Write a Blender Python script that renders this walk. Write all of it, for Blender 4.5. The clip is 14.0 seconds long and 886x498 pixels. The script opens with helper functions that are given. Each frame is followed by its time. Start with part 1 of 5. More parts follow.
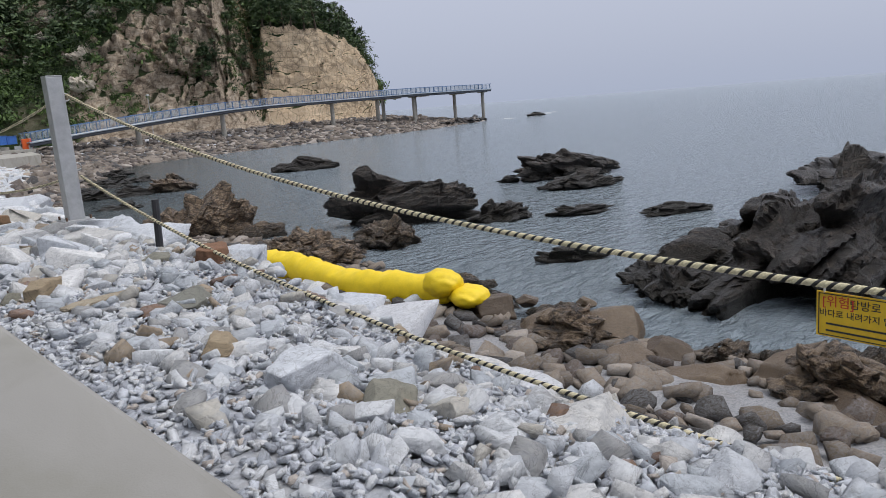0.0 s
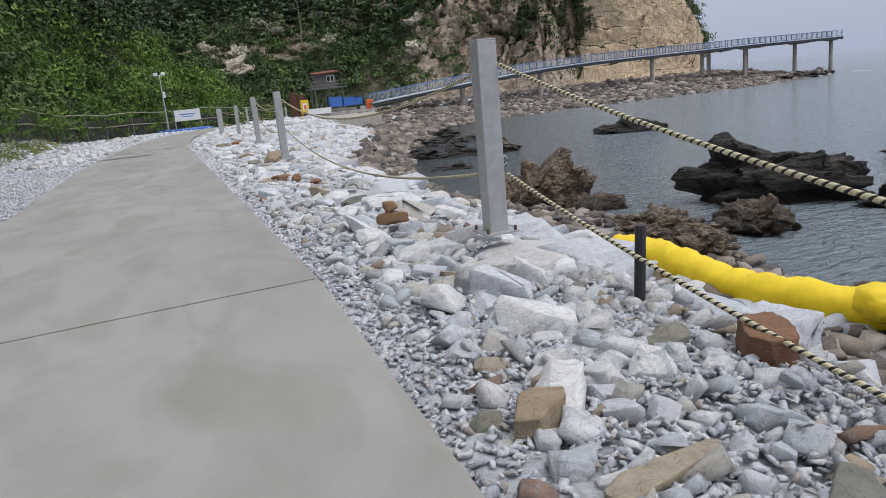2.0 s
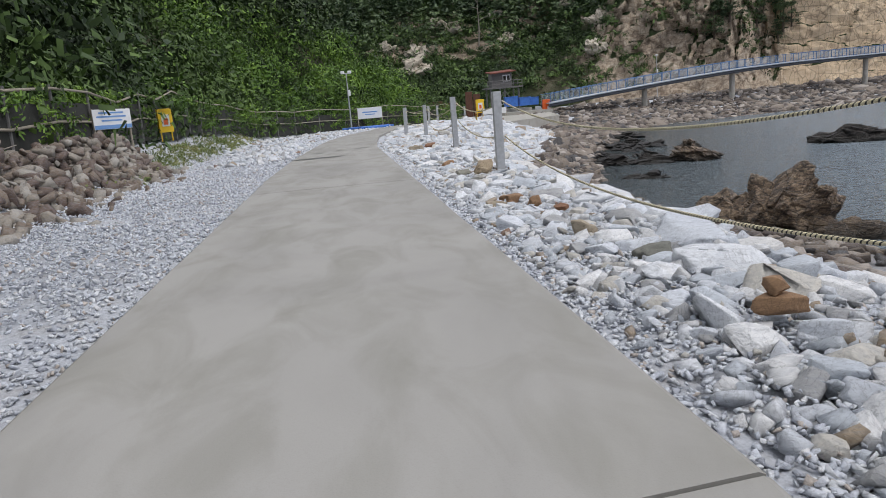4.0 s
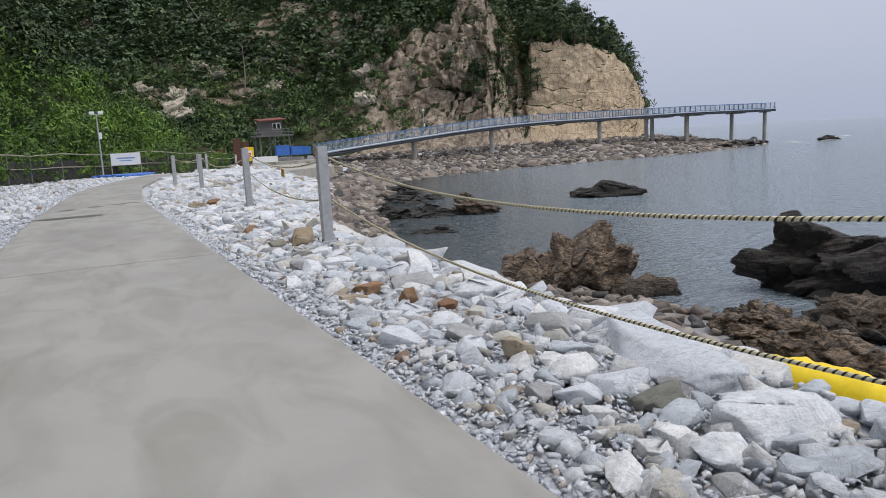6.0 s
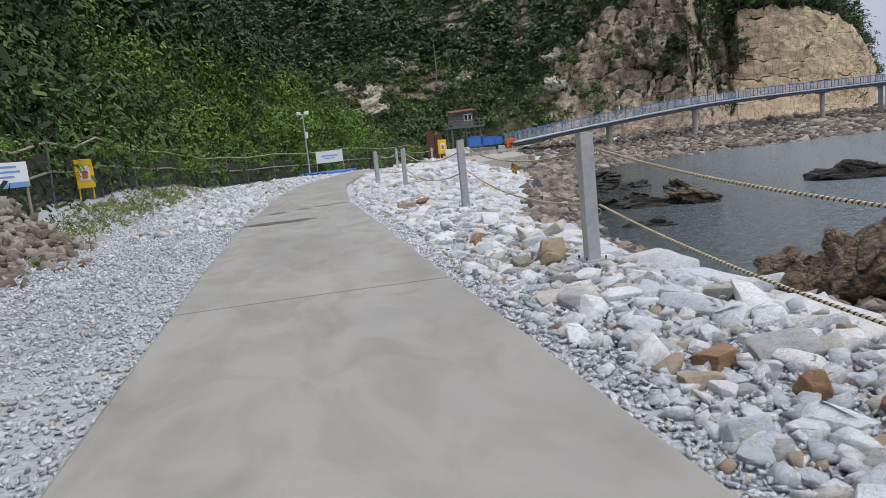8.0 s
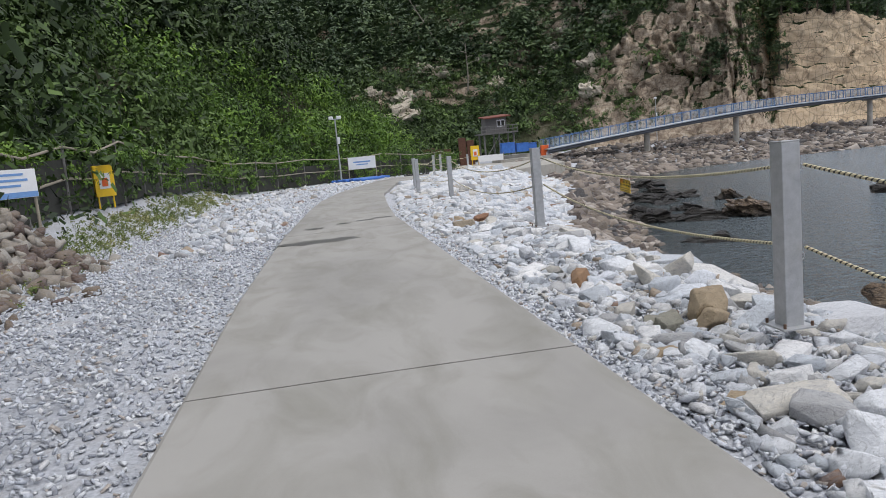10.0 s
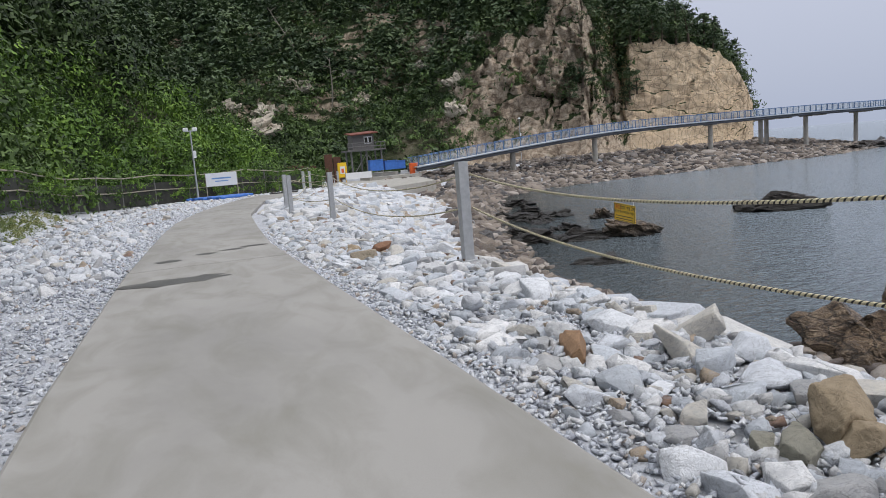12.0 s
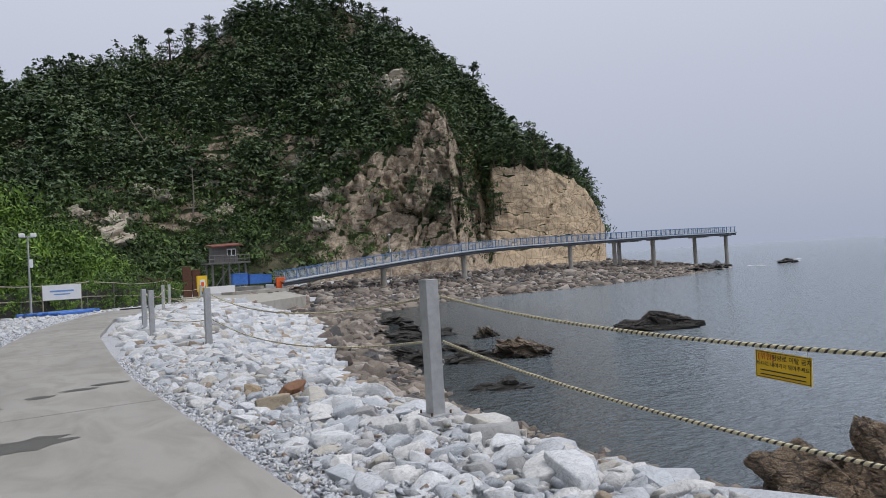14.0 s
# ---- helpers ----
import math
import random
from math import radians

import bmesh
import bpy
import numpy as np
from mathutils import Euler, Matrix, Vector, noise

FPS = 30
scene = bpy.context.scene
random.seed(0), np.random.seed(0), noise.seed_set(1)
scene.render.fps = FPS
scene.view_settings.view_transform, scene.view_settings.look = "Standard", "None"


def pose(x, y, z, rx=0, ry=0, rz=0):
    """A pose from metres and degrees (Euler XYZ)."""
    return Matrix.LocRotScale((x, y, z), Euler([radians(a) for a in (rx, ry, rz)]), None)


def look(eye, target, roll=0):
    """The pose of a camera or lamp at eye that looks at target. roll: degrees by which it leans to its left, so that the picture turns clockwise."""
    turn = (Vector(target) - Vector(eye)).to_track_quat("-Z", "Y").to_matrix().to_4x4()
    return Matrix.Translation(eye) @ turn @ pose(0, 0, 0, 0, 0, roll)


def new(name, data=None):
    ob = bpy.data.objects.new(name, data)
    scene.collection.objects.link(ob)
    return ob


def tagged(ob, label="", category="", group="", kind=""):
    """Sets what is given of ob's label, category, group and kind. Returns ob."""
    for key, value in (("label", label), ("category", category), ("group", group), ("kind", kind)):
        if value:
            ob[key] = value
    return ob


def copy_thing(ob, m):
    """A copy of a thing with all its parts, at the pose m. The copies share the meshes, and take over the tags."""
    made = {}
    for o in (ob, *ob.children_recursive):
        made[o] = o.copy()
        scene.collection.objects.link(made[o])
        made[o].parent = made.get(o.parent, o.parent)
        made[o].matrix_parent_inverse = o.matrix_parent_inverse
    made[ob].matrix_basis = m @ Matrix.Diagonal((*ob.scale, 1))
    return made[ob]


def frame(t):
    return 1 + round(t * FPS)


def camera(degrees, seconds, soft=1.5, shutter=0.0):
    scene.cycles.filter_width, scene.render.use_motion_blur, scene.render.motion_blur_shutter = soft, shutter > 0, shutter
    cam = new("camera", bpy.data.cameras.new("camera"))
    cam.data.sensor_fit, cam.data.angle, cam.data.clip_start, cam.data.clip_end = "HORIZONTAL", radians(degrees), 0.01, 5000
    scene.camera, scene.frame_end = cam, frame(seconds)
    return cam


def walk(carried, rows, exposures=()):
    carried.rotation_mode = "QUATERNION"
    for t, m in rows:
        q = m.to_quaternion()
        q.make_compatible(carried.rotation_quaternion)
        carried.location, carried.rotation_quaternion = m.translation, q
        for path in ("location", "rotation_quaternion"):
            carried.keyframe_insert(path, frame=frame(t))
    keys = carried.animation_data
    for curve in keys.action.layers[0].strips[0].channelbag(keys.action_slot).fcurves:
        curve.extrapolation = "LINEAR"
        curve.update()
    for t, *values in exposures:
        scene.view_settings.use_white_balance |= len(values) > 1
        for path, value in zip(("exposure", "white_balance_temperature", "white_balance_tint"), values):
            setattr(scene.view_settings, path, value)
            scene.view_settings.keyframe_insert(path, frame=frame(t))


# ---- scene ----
cam = camera(64.1, 14.0, 0.9)
PATH = [
    (0, (0.497, -1.964, 0.926), (1.882, -0.576, 0.53), -4.4),
    (0.5, (0.552, -1.327, 0.988), (1.833, 0.158, 0.597), -4.5),
    (1, (0.653, -0.627, 1.033), (1.808, 0.951, 0.615), -4.6),
    (1.5, (0.631, 0.114, 1.085), (1.576, 1.823, 0.653), -5.0),
    (2, (0.677, 0.763, 1.162), (1.357, 2.592, 0.724), -5.6),
    (2.5, (0.59, 1.522, 1.214), (0.992, 3.436, 0.798), -5.5),
    (2.7, (0.566, 1.747, 1.236), (0.864, 3.68, 0.819), -6.1),
    (4.8, (-0.056, 4.404, 1.378), (0.193, 6.351, 0.991), -4.8),
    (5, (-0.101, 4.621, 1.414), (0.27, 6.549, 1.032), -4.5),
    (5.5, (-0.127, 5.312, 1.444), (0.524, 7.169, 1.088), -3.5),
    (6, (-0.088, 5.951, 1.472), (0.792, 7.72, 1.162), -3.0),
    (6.5, (-0.075, 6.636, 1.511), (0.832, 8.394, 1.217), -3.7),
    (7, (-0.01, 7.339, 1.503), (0.808, 9.139, 1.201), -4.2),
    (7.5, (-0.057, 8.073, 1.52), (0.546, 9.956, 1.218), -4.8),
    (8, (-0.08, 8.756, 1.515), (0.306, 10.695, 1.212), -5.8),
    (8.2, (-0.103, 9.03, 1.571), (0.202, 10.984, 1.271), -6.1),
    (10.3, (-0.375, 11.644, 1.619), (-0.047, 13.597, 1.34), -5.1),
    (10.5, (-0.393, 11.937, 1.604), (-0.043, 13.885, 1.322), -5.1),
    (11, (-0.394, 12.644, 1.583), (0.034, 14.576, 1.295), -5.1),
    (11.5, (-0.402, 13.413, 1.588), (0.118, 15.324, 1.31), -5.1),
    (12, (-0.374, 14.108, 1.599), (0.318, 15.965, 1.335), -4.6),
    (12.5, (-0.362, 14.807, 1.605), (0.491, 16.6, 1.365), -4.0),
    (13, (-0.313, 15.544, 1.604), (0.666, 17.279, 1.422), -3.1),
    (13.5, (-0.326, 16.25, 1.624), (0.713, 17.958, 1.547), -3.1),
    (14, (-0.344, 16.972, 1.664), (0.722, 18.663, 1.697), -3.4),
]
walk(cam, [(t, look(eye, target, roll)) for t, eye, target, roll in PATH], [(0.0, -0.08), (3.0, -0.08), (6.0, -0.03), (12.5, -0.02), (14.0, -0.18)])

# ---- world and light: bright overcast, soft high sun from the sea side ----
SEA = -3.45
world = bpy.data.worlds.new("overcast_sky")
scene.world = world
world.use_nodes = True
wt = world.node_tree
for n in list(wt.nodes):
    wt.nodes.remove(n)
w_out = wt.nodes.new("ShaderNodeOutputWorld")
w_bg = wt.nodes.new("ShaderNodeBackground")
w_sky = wt.nodes.new("ShaderNodeTexSky")
w_sky.sky_type = "NISHITA"
w_sky.sun_disc = False
w_sky.sun_elevation = radians(58)
w_sky.sun_rotation = radians(140)
w_sky.dust_density = 6.0
w_coord = wt.nodes.new("ShaderNodeTexCoord")
w_sep = wt.nodes.new("ShaderNodeSeparateXYZ")
w_ramp = wt.nodes.new("ShaderNodeValToRGB")
w_ramp.color_ramp.elements[0].position = 0.0
w_ramp.color_ramp.elements[0].color = (4.9, 5.5, 7.05, 1)
w_ramp.color_ramp.elements[1].position = 1.0
w_ramp.color_ramp.elements[1].color = (12.4, 12.7, 13.6, 1)
w_mid = w_ramp.color_ramp.elements.new(0.22)
w_mid.color = (6.4, 6.75, 8.15, 1)
w_mix = wt.nodes.new("ShaderNodeMix")
w_mix.data_type = "RGBA"
w_mix.inputs[0].default_value = 0.86
w_bg.inputs[1].default_value = 0.1
wt.links.new(w_coord.outputs["Generated"], w_sep.inputs[0])
wt.links.new(w_sep.outputs[2], w_ramp.inputs[0])
wt.links.new(w_sky.outputs[0], w_mix.inputs[6])
wt.links.new(w_ramp.outputs[0], w_mix.inputs[7])
wt.links.new(w_mix.outputs[2], w_bg.inputs[0])
wt.links.new(w_bg.outputs[0], w_out.inputs[0])

sun = new("sun", bpy.data.lights.new("sun", "SUN"))
sun.data.energy = 1.4
sun.data.angle = radians(25)
sun.data.color = (1.0, 0.97, 0.93)
sun.matrix_world = look((0, 0, 50), (-20, 18, 0))


# ---- materials ----
class Nodes:
    """A small node-tree builder for one material."""

    def __init__(self, name):
        self.m = bpy.data.materials.new(name)
        self.m.use_nodes = True
        self.t = self.m.node_tree
        self.b = self.t.nodes["Principled BSDF"]
        self.coord = None

    def add(self, kind, **inputs):
        n = self.t.nodes.new(kind)
        for k, v in inputs.items():
            sock = n.inputs[k.replace("_", " ")]
            if hasattr(v, "links"):
                self.t.links.new(v, sock)
            else:
                sock.default_value = v
        return n

    def pos(self, world_space=True):
        if self.coord is None:
            if world_space:
                self.coord = self.add("ShaderNodeNewGeometry").outputs["Position"]
            else:
                self.coord = self.add("ShaderNodeTexCoord").outputs["Object"]
        return self.coord

    def noise(self, scale, detail=5.0, rough=0.6, stretch=None, distortion=0.0):
        v = self.pos()
        if stretch:
            v = self.add("ShaderNodeMapping", Vector=v, Scale=stretch).outputs[0]
        n = self.add("ShaderNodeTexNoise", Vector=v, Scale=scale, Detail=detail, Roughness=rough, Distortion=distortion)
        return n.outputs["Fac"]

    def joints(self, scale, stretch=(1, 1, 1), warp=0.5, tilt=0.45):
        """Distance to the nearest crack of jointed rock."""
        v = self.add("ShaderNodeMapping", Vector=self.pos(), Scale=stretch, Rotation=(0.1, tilt, 0.2)).outputs[0]
        w = self.add("ShaderNodeTexNoise", Vector=v, Scale=scale * 1.5, Detail=4.0)
        k = self.add("ShaderNodeVectorMath")
        k.operation = "MULTIPLY_ADD"
        self.t.links.new(w.outputs["Color"], k.inputs[0])
        k.inputs[1].default_value = (warp / scale,) * 3
        self.t.links.new(v, k.inputs[2])
        n = self.add("ShaderNodeTexVoronoi", Vector=k.outputs[0], Scale=scale)
        n.feature = "DISTANCE_TO_EDGE"
        return n.outputs["Distance"]

    def ramp(self, fac, stops):
        n = self.add("ShaderNodeValToRGB", Fac=fac)
        e = n.color_ramp.elements
        while len(e) < len(stops):
            e.new(0.5)
        for el, (p, c) in zip(e, stops):
            el.position = p
            el.color = (*c, 1) if len(c) == 3 else c
        return n.outputs[0]

    def mix(self, fac, a, b, blend="MIX"):
        n = self.t.nodes.new("ShaderNodeMix")
        n.data_type = "RGBA"
        n.blend_type = blend
        for sock, v in ((n.inputs[0], fac), (n.inputs[6], a), (n.inputs[7], b)):
            if hasattr(v, "links"):
                self.t.links.new(v, sock)
            else:
                sock.default_value = v if not isinstance(v, tuple) else (*v, 1)
        return n.outputs[2]

    def rand(self, island=False):
        if island:
            return self.add("ShaderNodeNewGeometry").outputs["Random Per Island"]
        return self.add("ShaderNodeObjectInfo").outputs["Random"]

    def finish(self, color, rough=0.8, metal=0.0, bump=None, strength=0.4, dist=0.02):
        def put(v, name):
            if hasattr(v, "links"):
                self.t.links.new(v, self.b.inputs[name])
            else:
                self.b.inputs[name].default_value = (*v, 1) if isinstance(v, tuple) and len(v) == 3 else v
        put(color, "Base Color")
        put(rough, "Roughness")
        put(metal, "Metallic")
        if bump is not None:
            n = self.add("ShaderNodeBump", Height=bump, Strength=strength, Distance=dist)
            self.t.links.new(n.outputs[0], self.b.inputs["Normal"])
        return self.m


def plain(name, c, rough=0.6, metal=0.0, scale=6.0, vary=0.25, strength=0.15):
    n = Nodes(name)
    a, d = n.noise(scale), n.noise(scale * 9)
    dark = tuple(v * (1 - vary) for v in c)
    light = tuple(min(1, v * (1 + vary * 0.6)) for v in c)
    col = n.mix(0.35, n.ramp(a, [(0.3, dark), (0.7, light)]), n.ramp(d, [(0.35, dark), (0.65, light)]))
    return n.finish(col, rough, metal, d, strength, 0.01)


def stone(name, island, palette, vein=(0.30, 0.32, 0.36), rough=0.85, vein_amount=0.55):
    """Broken quarry stone: each piece has its own tone, with veins, stains and a pitted face."""
    n = Nodes(name)
    tone = n.ramp(n.rand(island), palette)
    for s in n.t.nodes:
        if s.type == "VALTORGB":
            s.color_ramp.interpolation = "CONSTANT"
    big, mid, fine = n.noise(2.3, 6, 0.65), n.noise(9, 7, 0.75, None, 1.5), n.noise(48, 5, 0.75)
    streak = n.noise(5, 8, 0.75, (1, 1.6, 4.0), 2.5)
    crack = n.noise(3.2, 9, 0.62, None, 3.5)
    c = n.mix(n.ramp(streak, [(0.42, (0, 0, 0)), (0.72, (vein_amount,) * 3)]), tone, vein)
    c = n.mix(n.ramp(mid, [(0.3, (0.5,) * 3), (0.55, (0, 0, 0))]), c, n.mix(1.0, c, (0.72, 0.73, 0.75), "MULTIPLY"))
    c = n.mix(n.ramp(big, [(0.60, (0, 0, 0)), (0.85, (0.35,) * 3)]), c, (0.42, 0.34, 0.22))
    c = n.mix(n.ramp(crack, [(0.485, (0, 0, 0)), (0.5, (0.55,) * 3), (0.515, (0, 0, 0))]), c, n.mix(1.0, c, (0.35, 0.34, 0.33), "MULTIPLY"))
    c = n.mix(0.2, c, n.ramp(fine, [(0.3, (0.4,) * 3), (0.5, (1.0,) * 3)]), "MULTIPLY")
    grey = [(0, (0, 0, 0)), (1, (1, 1, 1))]
    h = n.mix(0.22, n.mix(0.4, n.ramp(mid, grey), n.ramp(crack, grey)), n.ramp(fine, grey))
    return n.finish(c, rough, 0.0, h, 0.8, 0.05)


WHITE = [(0.0, (0.80, 0.82, 0.85)), (0.22, (0.70, 0.73, 0.78)), (0.42, (0.82, 0.82, 0.82)), (0.62, (0.60, 0.64, 0.69)),
         (0.80, (0.62, 0.59, 0.53)), (0.88, (0.44, 0.44, 0.44)), (0.945, (0.44, 0.35, 0.25)), (0.985, (0.29, 0.18, 0.12))]
M_rock = stone("white_quarry_stone", False, WHITE[:6])
M_slab = stone("white_slab_stone", False, [(0.0, (0.68, 0.69, 0.72)), (0.22, (0.60, 0.63, 0.68)), (0.42, (0.68, 0.67, 0.65)), (0.7, (0.64, 0.67, 0.72))])
M_rock_joined = stone("white_quarry_stone_pieces", True, [(p, tuple(v * 0.87 for v in c)) for p, c in WHITE])
M_tan = stone("tan_stone", False, [(0.0, (0.38, 0.30, 0.20)), (0.5, (0.42, 0.36, 0.27))], (0.22, 0.17, 0.11))
M_rust = stone("rust_brown_stone", False, [(0.0, (0.27, 0.14, 0.08)), (0.5, (0.33, 0.20, 0.11))], (0.14, 0.08, 0.05))
M_grey = stone("grey_green_stone", False, [(0.0, (0.22, 0.22, 0.19)), (0.5, (0.28, 0.27, 0.22))], (0.14, 0.14, 0.12))
M_gravel = stone("crushed_gravel", True, [(0.0, (0.66, 0.69, 0.75)), (0.3, (0.54, 0.57, 0.63)), (0.5, (0.76, 0.78, 0.81)),
                                          (0.74, (0.40, 0.42, 0.47)), (0.88, (0.55, 0.49, 0.44)), (0.94, (0.76, 0.76, 0.77))], vein_amount=0.25)
M_beach = stone("beach_cobble", True, [(0.0, (0.16, 0.125, 0.09)), (0.3, (0.25, 0.20, 0.15)), (0.52, (0.10, 0.07, 0.05)), (0.70, (0.05, 0.042, 0.035)), (0.86, (0.38, 0.33, 0.28))])
M_rubble = stone("brown_rubble", True, [(0.0, (0.20, 0.15, 0.105)), (0.35, (0.31, 0.27, 0.215)), (0.6, (0.13, 0.085, 0.06)), (0.85, (0.38, 0.35, 0.30))])


def make_sea_rock(name, tones):
    n = Nodes(name)
    z = n.add("ShaderNodeSeparateXYZ", Vector=n.pos()).outputs[2]
    mid, fine = n.noise(3.0, 8, 0.7, (1, 1, 2.5), 1.5), n.noise(24, 5, 0.7)
    c = n.ramp(mid, tones)
    c = n.mix(n.ramp(fine, [(0.3, (0.6,) * 3), (0.6, (0, 0, 0))]), c, (0.03, 0.024, 0.02))
    crack = n.joints(2.2, (1, 1, 2.0), 0.9)
    c = n.mix(n.ramp(crack, [(0.0, (0.85,) * 3), (0.09, (0, 0, 0))]), c, (0.008, 0.007, 0.006))
    wet = n.add("ShaderNodeMapRange", Value=z)
    wet.inputs["From Min"].default_value, wet.inputs["From Max"].default_value = SEA + 0.15, SEA + 0.75
    wet.inputs["To Min"].default_value, wet.inputs["To Max"].default_value = 0.85, 0.0
    c = n.mix(wet.outputs[0], c, (0.016, 0.015, 0.012))
    return n.finish(c, 0.42, 0.0, n.mix(0.4, n.mix(0.5, mid, crack), fine), 0.9, 0.25)


M_searock = make_sea_rock("dark_wet_sea_rock", [(0.32, (0.010, 0.009, 0.009)), (0.49, (0.028, 0.024, 0.022)), (0.60, (0.075, 0.056, 0.043)), (0.76, (0.22, 0.165, 0.115))])
M_brownrock = make_sea_rock("brown_shore_rock", [(0.33, (0.05, 0.034, 0.024)), (0.45, (0.16, 0.11, 0.073)), (0.56, (0.33, 0.24, 0.155)), (0.72, (0.54, 0.43, 0.31))])


def make_concrete(name, base=(0.324, 0.314, 0.294), stain=True):
    n = Nodes(name)
    big, mid, fine = n.noise(0.45, 5, 0.6, (1, 0.6, 1), 0.6), n.noise(1.2, 5, 0.55, (1.6, 0.7, 1), 0.8), n.noise(130, 3, 0.6)
    dark = tuple(v * 0.80 for v in base)
    light = tuple(v * 1.10 for v in base)
    c = n.ramp(big, [(0.3, dark), (0.52, base), (0.75, light)])
    c = n.mix(n.ramp(mid, [(0.44, (0, 0, 0)), (0.70, (0.6,) * 3)]), c, (base[0] * 0.62, base[1] * 0.62, base[2] * 0.55))
    c = n.mix(n.ramp(fine, [(0.2, (0.16,) * 3), (0.5, (0, 0, 0))]), c, tuple(v * 0.5 for v in base))
    return n.finish(c, 0.72, 0.0, fine, 0.22, 0.004)


M_concrete = make_concrete("brushed_concrete")
M_old_concrete = make_concrete("weathered_concrete", (0.40, 0.385, 0.35))
M_damp = plain("damp_concrete", (0.10, 0.095, 0.085), 0.35, 0, 3, 0.4)
M_joint = plain("dark_joint", (0.05, 0.05, 0.05), 0.9)
M_steel = plain("galvanised_steel", (0.47, 0.48, 0.49), 0.42, 0.4, 14, 0.22)
M_bolt = plain("rusty_bolt", (0.16, 0.10, 0.07), 0.7, 0.4, 30)
M_wood = plain("weathered_timber", (0.17, 0.165, 0.16), 0.85, 0, 8, 0.4, 0.4)
M_pale_wood = plain("bleached_pole", (0.34, 0.30, 0.24), 0.8, 0, 6, 0.3, 0.3)
M_rope_pale = plain("pale_yellow_rope", (0.76, 0.69, 0.47), 0.85, 0, 90, 0.35, 0.5)
M_rope_dark = plain("black_rope", (0.03, 0.03, 0.03), 0.85, 0, 90, 0.4, 0.5)
M_yellow = plain("yellow_fabric", (0.86, 0.62, 0.01), 0.55, 0, 5, 0.14, 0.4)
M_yellow_paint = plain("yellow_paint", (0.85, 0.55, 0.02), 0.45, 0, 5, 0.12)
M_orange = plain("orange_plastic", (0.80, 0.14, 0.03), 0.4, 0, 4, 0.15)
M_blue = plain("blue_plastic", (0.05, 0.17, 0.55), 0.4, 0, 3, 0.3)
M_blue_rail = plain("blue_grey_rail", (0.10, 0.20, 0.40), 0.45, 0.3, 2, 0.15)
M_girder = plain("shaded_girder_paint", (0.10, 0.11, 0.13), 0.5, 0.2, 2, 0.2)
M_rail_infill = plain("pale_rail_infill", (0.40, 0.46, 0.52), 0.4, 0.2, 2, 0.15)
M_white = plain("white_vinyl", (0.78, 0.79, 0.80), 0.5, 0, 3, 0.08)
M_print = plain("blue_print", (0.16, 0.32, 0.62), 0.5, 0, 8, 0.15)
M_black = plain("black_print", (0.03, 0.03, 0.035), 0.6)
M_red = plain("red_print", (0.62, 0.05, 0.03), 0.6)
M_rust_steel = plain("rusted_steel", (0.12, 0.055, 0.035), 0.8, 0.2, 5, 0.45, 0.4)
M_roof = plain("red_brown_roof", (0.20, 0.065, 0.045), 0.7, 0, 4, 0.3)
M_net = plain("dark_net", (0.035, 0.036, 0.03), 0.9, 0, 4, 0.4)
M_bark = plain("bark", (0.10, 0.075, 0.055), 0.95, 0, 5, 0.4, 0.6)
M_dead = plain("dead_wood", (0.28, 0.25, 0.21), 0.9, 0, 6, 0.3)


def leaf_material(name, dark, mid, light):
    """Foliage whose tone changes from bush to bush and a little from leaf to leaf."""
    n = Nodes(name)
    r = n.rand(True)
    bush, patch = n.noise(0.55, 2, 0.5), n.noise(0.12, 4, 0.6)
    tone = n.mix(0.14, n.mix(0.4, bush, patch), r)
    c = n.ramp(tone, [(0.38, dark), (0.49, mid), (0.62, light)])
    n.b.inputs["Specular IOR Level"].default_value = 0.3
    return n.finish(c, 0.6)


M_leaf = leaf_material("broad_leaves", (0.014, 0.026, 0.010), (0.045, 0.08, 0.022), (0.115, 0.185, 0.048))
M_vine = leaf_material("bright_vine_leaves", (0.024, 0.052, 0.011), (0.085, 0.165, 0.026), (0.20, 0.33, 0.05))
M_pine = leaf_material("pine_needles", (0.024, 0.043, 0.023), (0.062, 0.10, 0.046), (0.13, 0.18, 0.078))
# darker copy of the leaf colours; the upper slope's shade is painted in
M_shaded_leaf = leaf_material("shaded_tree_leaves", (0.010, 0.02, 0.008), (0.028, 0.05, 0.016), (0.07, 0.112, 0.032))
M_grass = leaf_material("dry_grass", (0.08, 0.12, 0.03), (0.16, 0.20, 0.06), (0.30, 0.28, 0.12))


def make_ground():
    n = Nodes("stony_ground")
    z = n.add("ShaderNodeSeparateXYZ", Vector=n.pos()).outputs[2]
    mid, fine = n.noise(2, 6, 0.7), n.noise(26, 6, 0.75)
    c = n.ramp(fine, [(0.28, (0.20, 0.21, 0.23)), (0.45, (0.42, 0.44, 0.48)), (0.7, (0.62, 0.64, 0.68))])
    c = n.mix(n.ramp(mid, [(0.5, (0, 0, 0)), (0.75, (0.5,) * 3)]), c, (0.28, 0.24, 0.19))
    low = n.add("ShaderNodeMapRange", Value=z)
    low.inputs["From Min"].default_value, low.inputs["From Max"].default_value = SEA, SEA + 0.9
    low.inputs["To Min"].default_value, low.inputs["To Max"].default_value = 1.0, 0.0
    c = n.mix(low.outputs[0], c, n.ramp(fine, [(0.3, (0.04, 0.034, 0.028)), (0.7, (0.16, 0.125, 0.095))]))
    return n.finish(c, 0.9, 0, fine, 0.7, 0.04)


M_ground = make_ground()


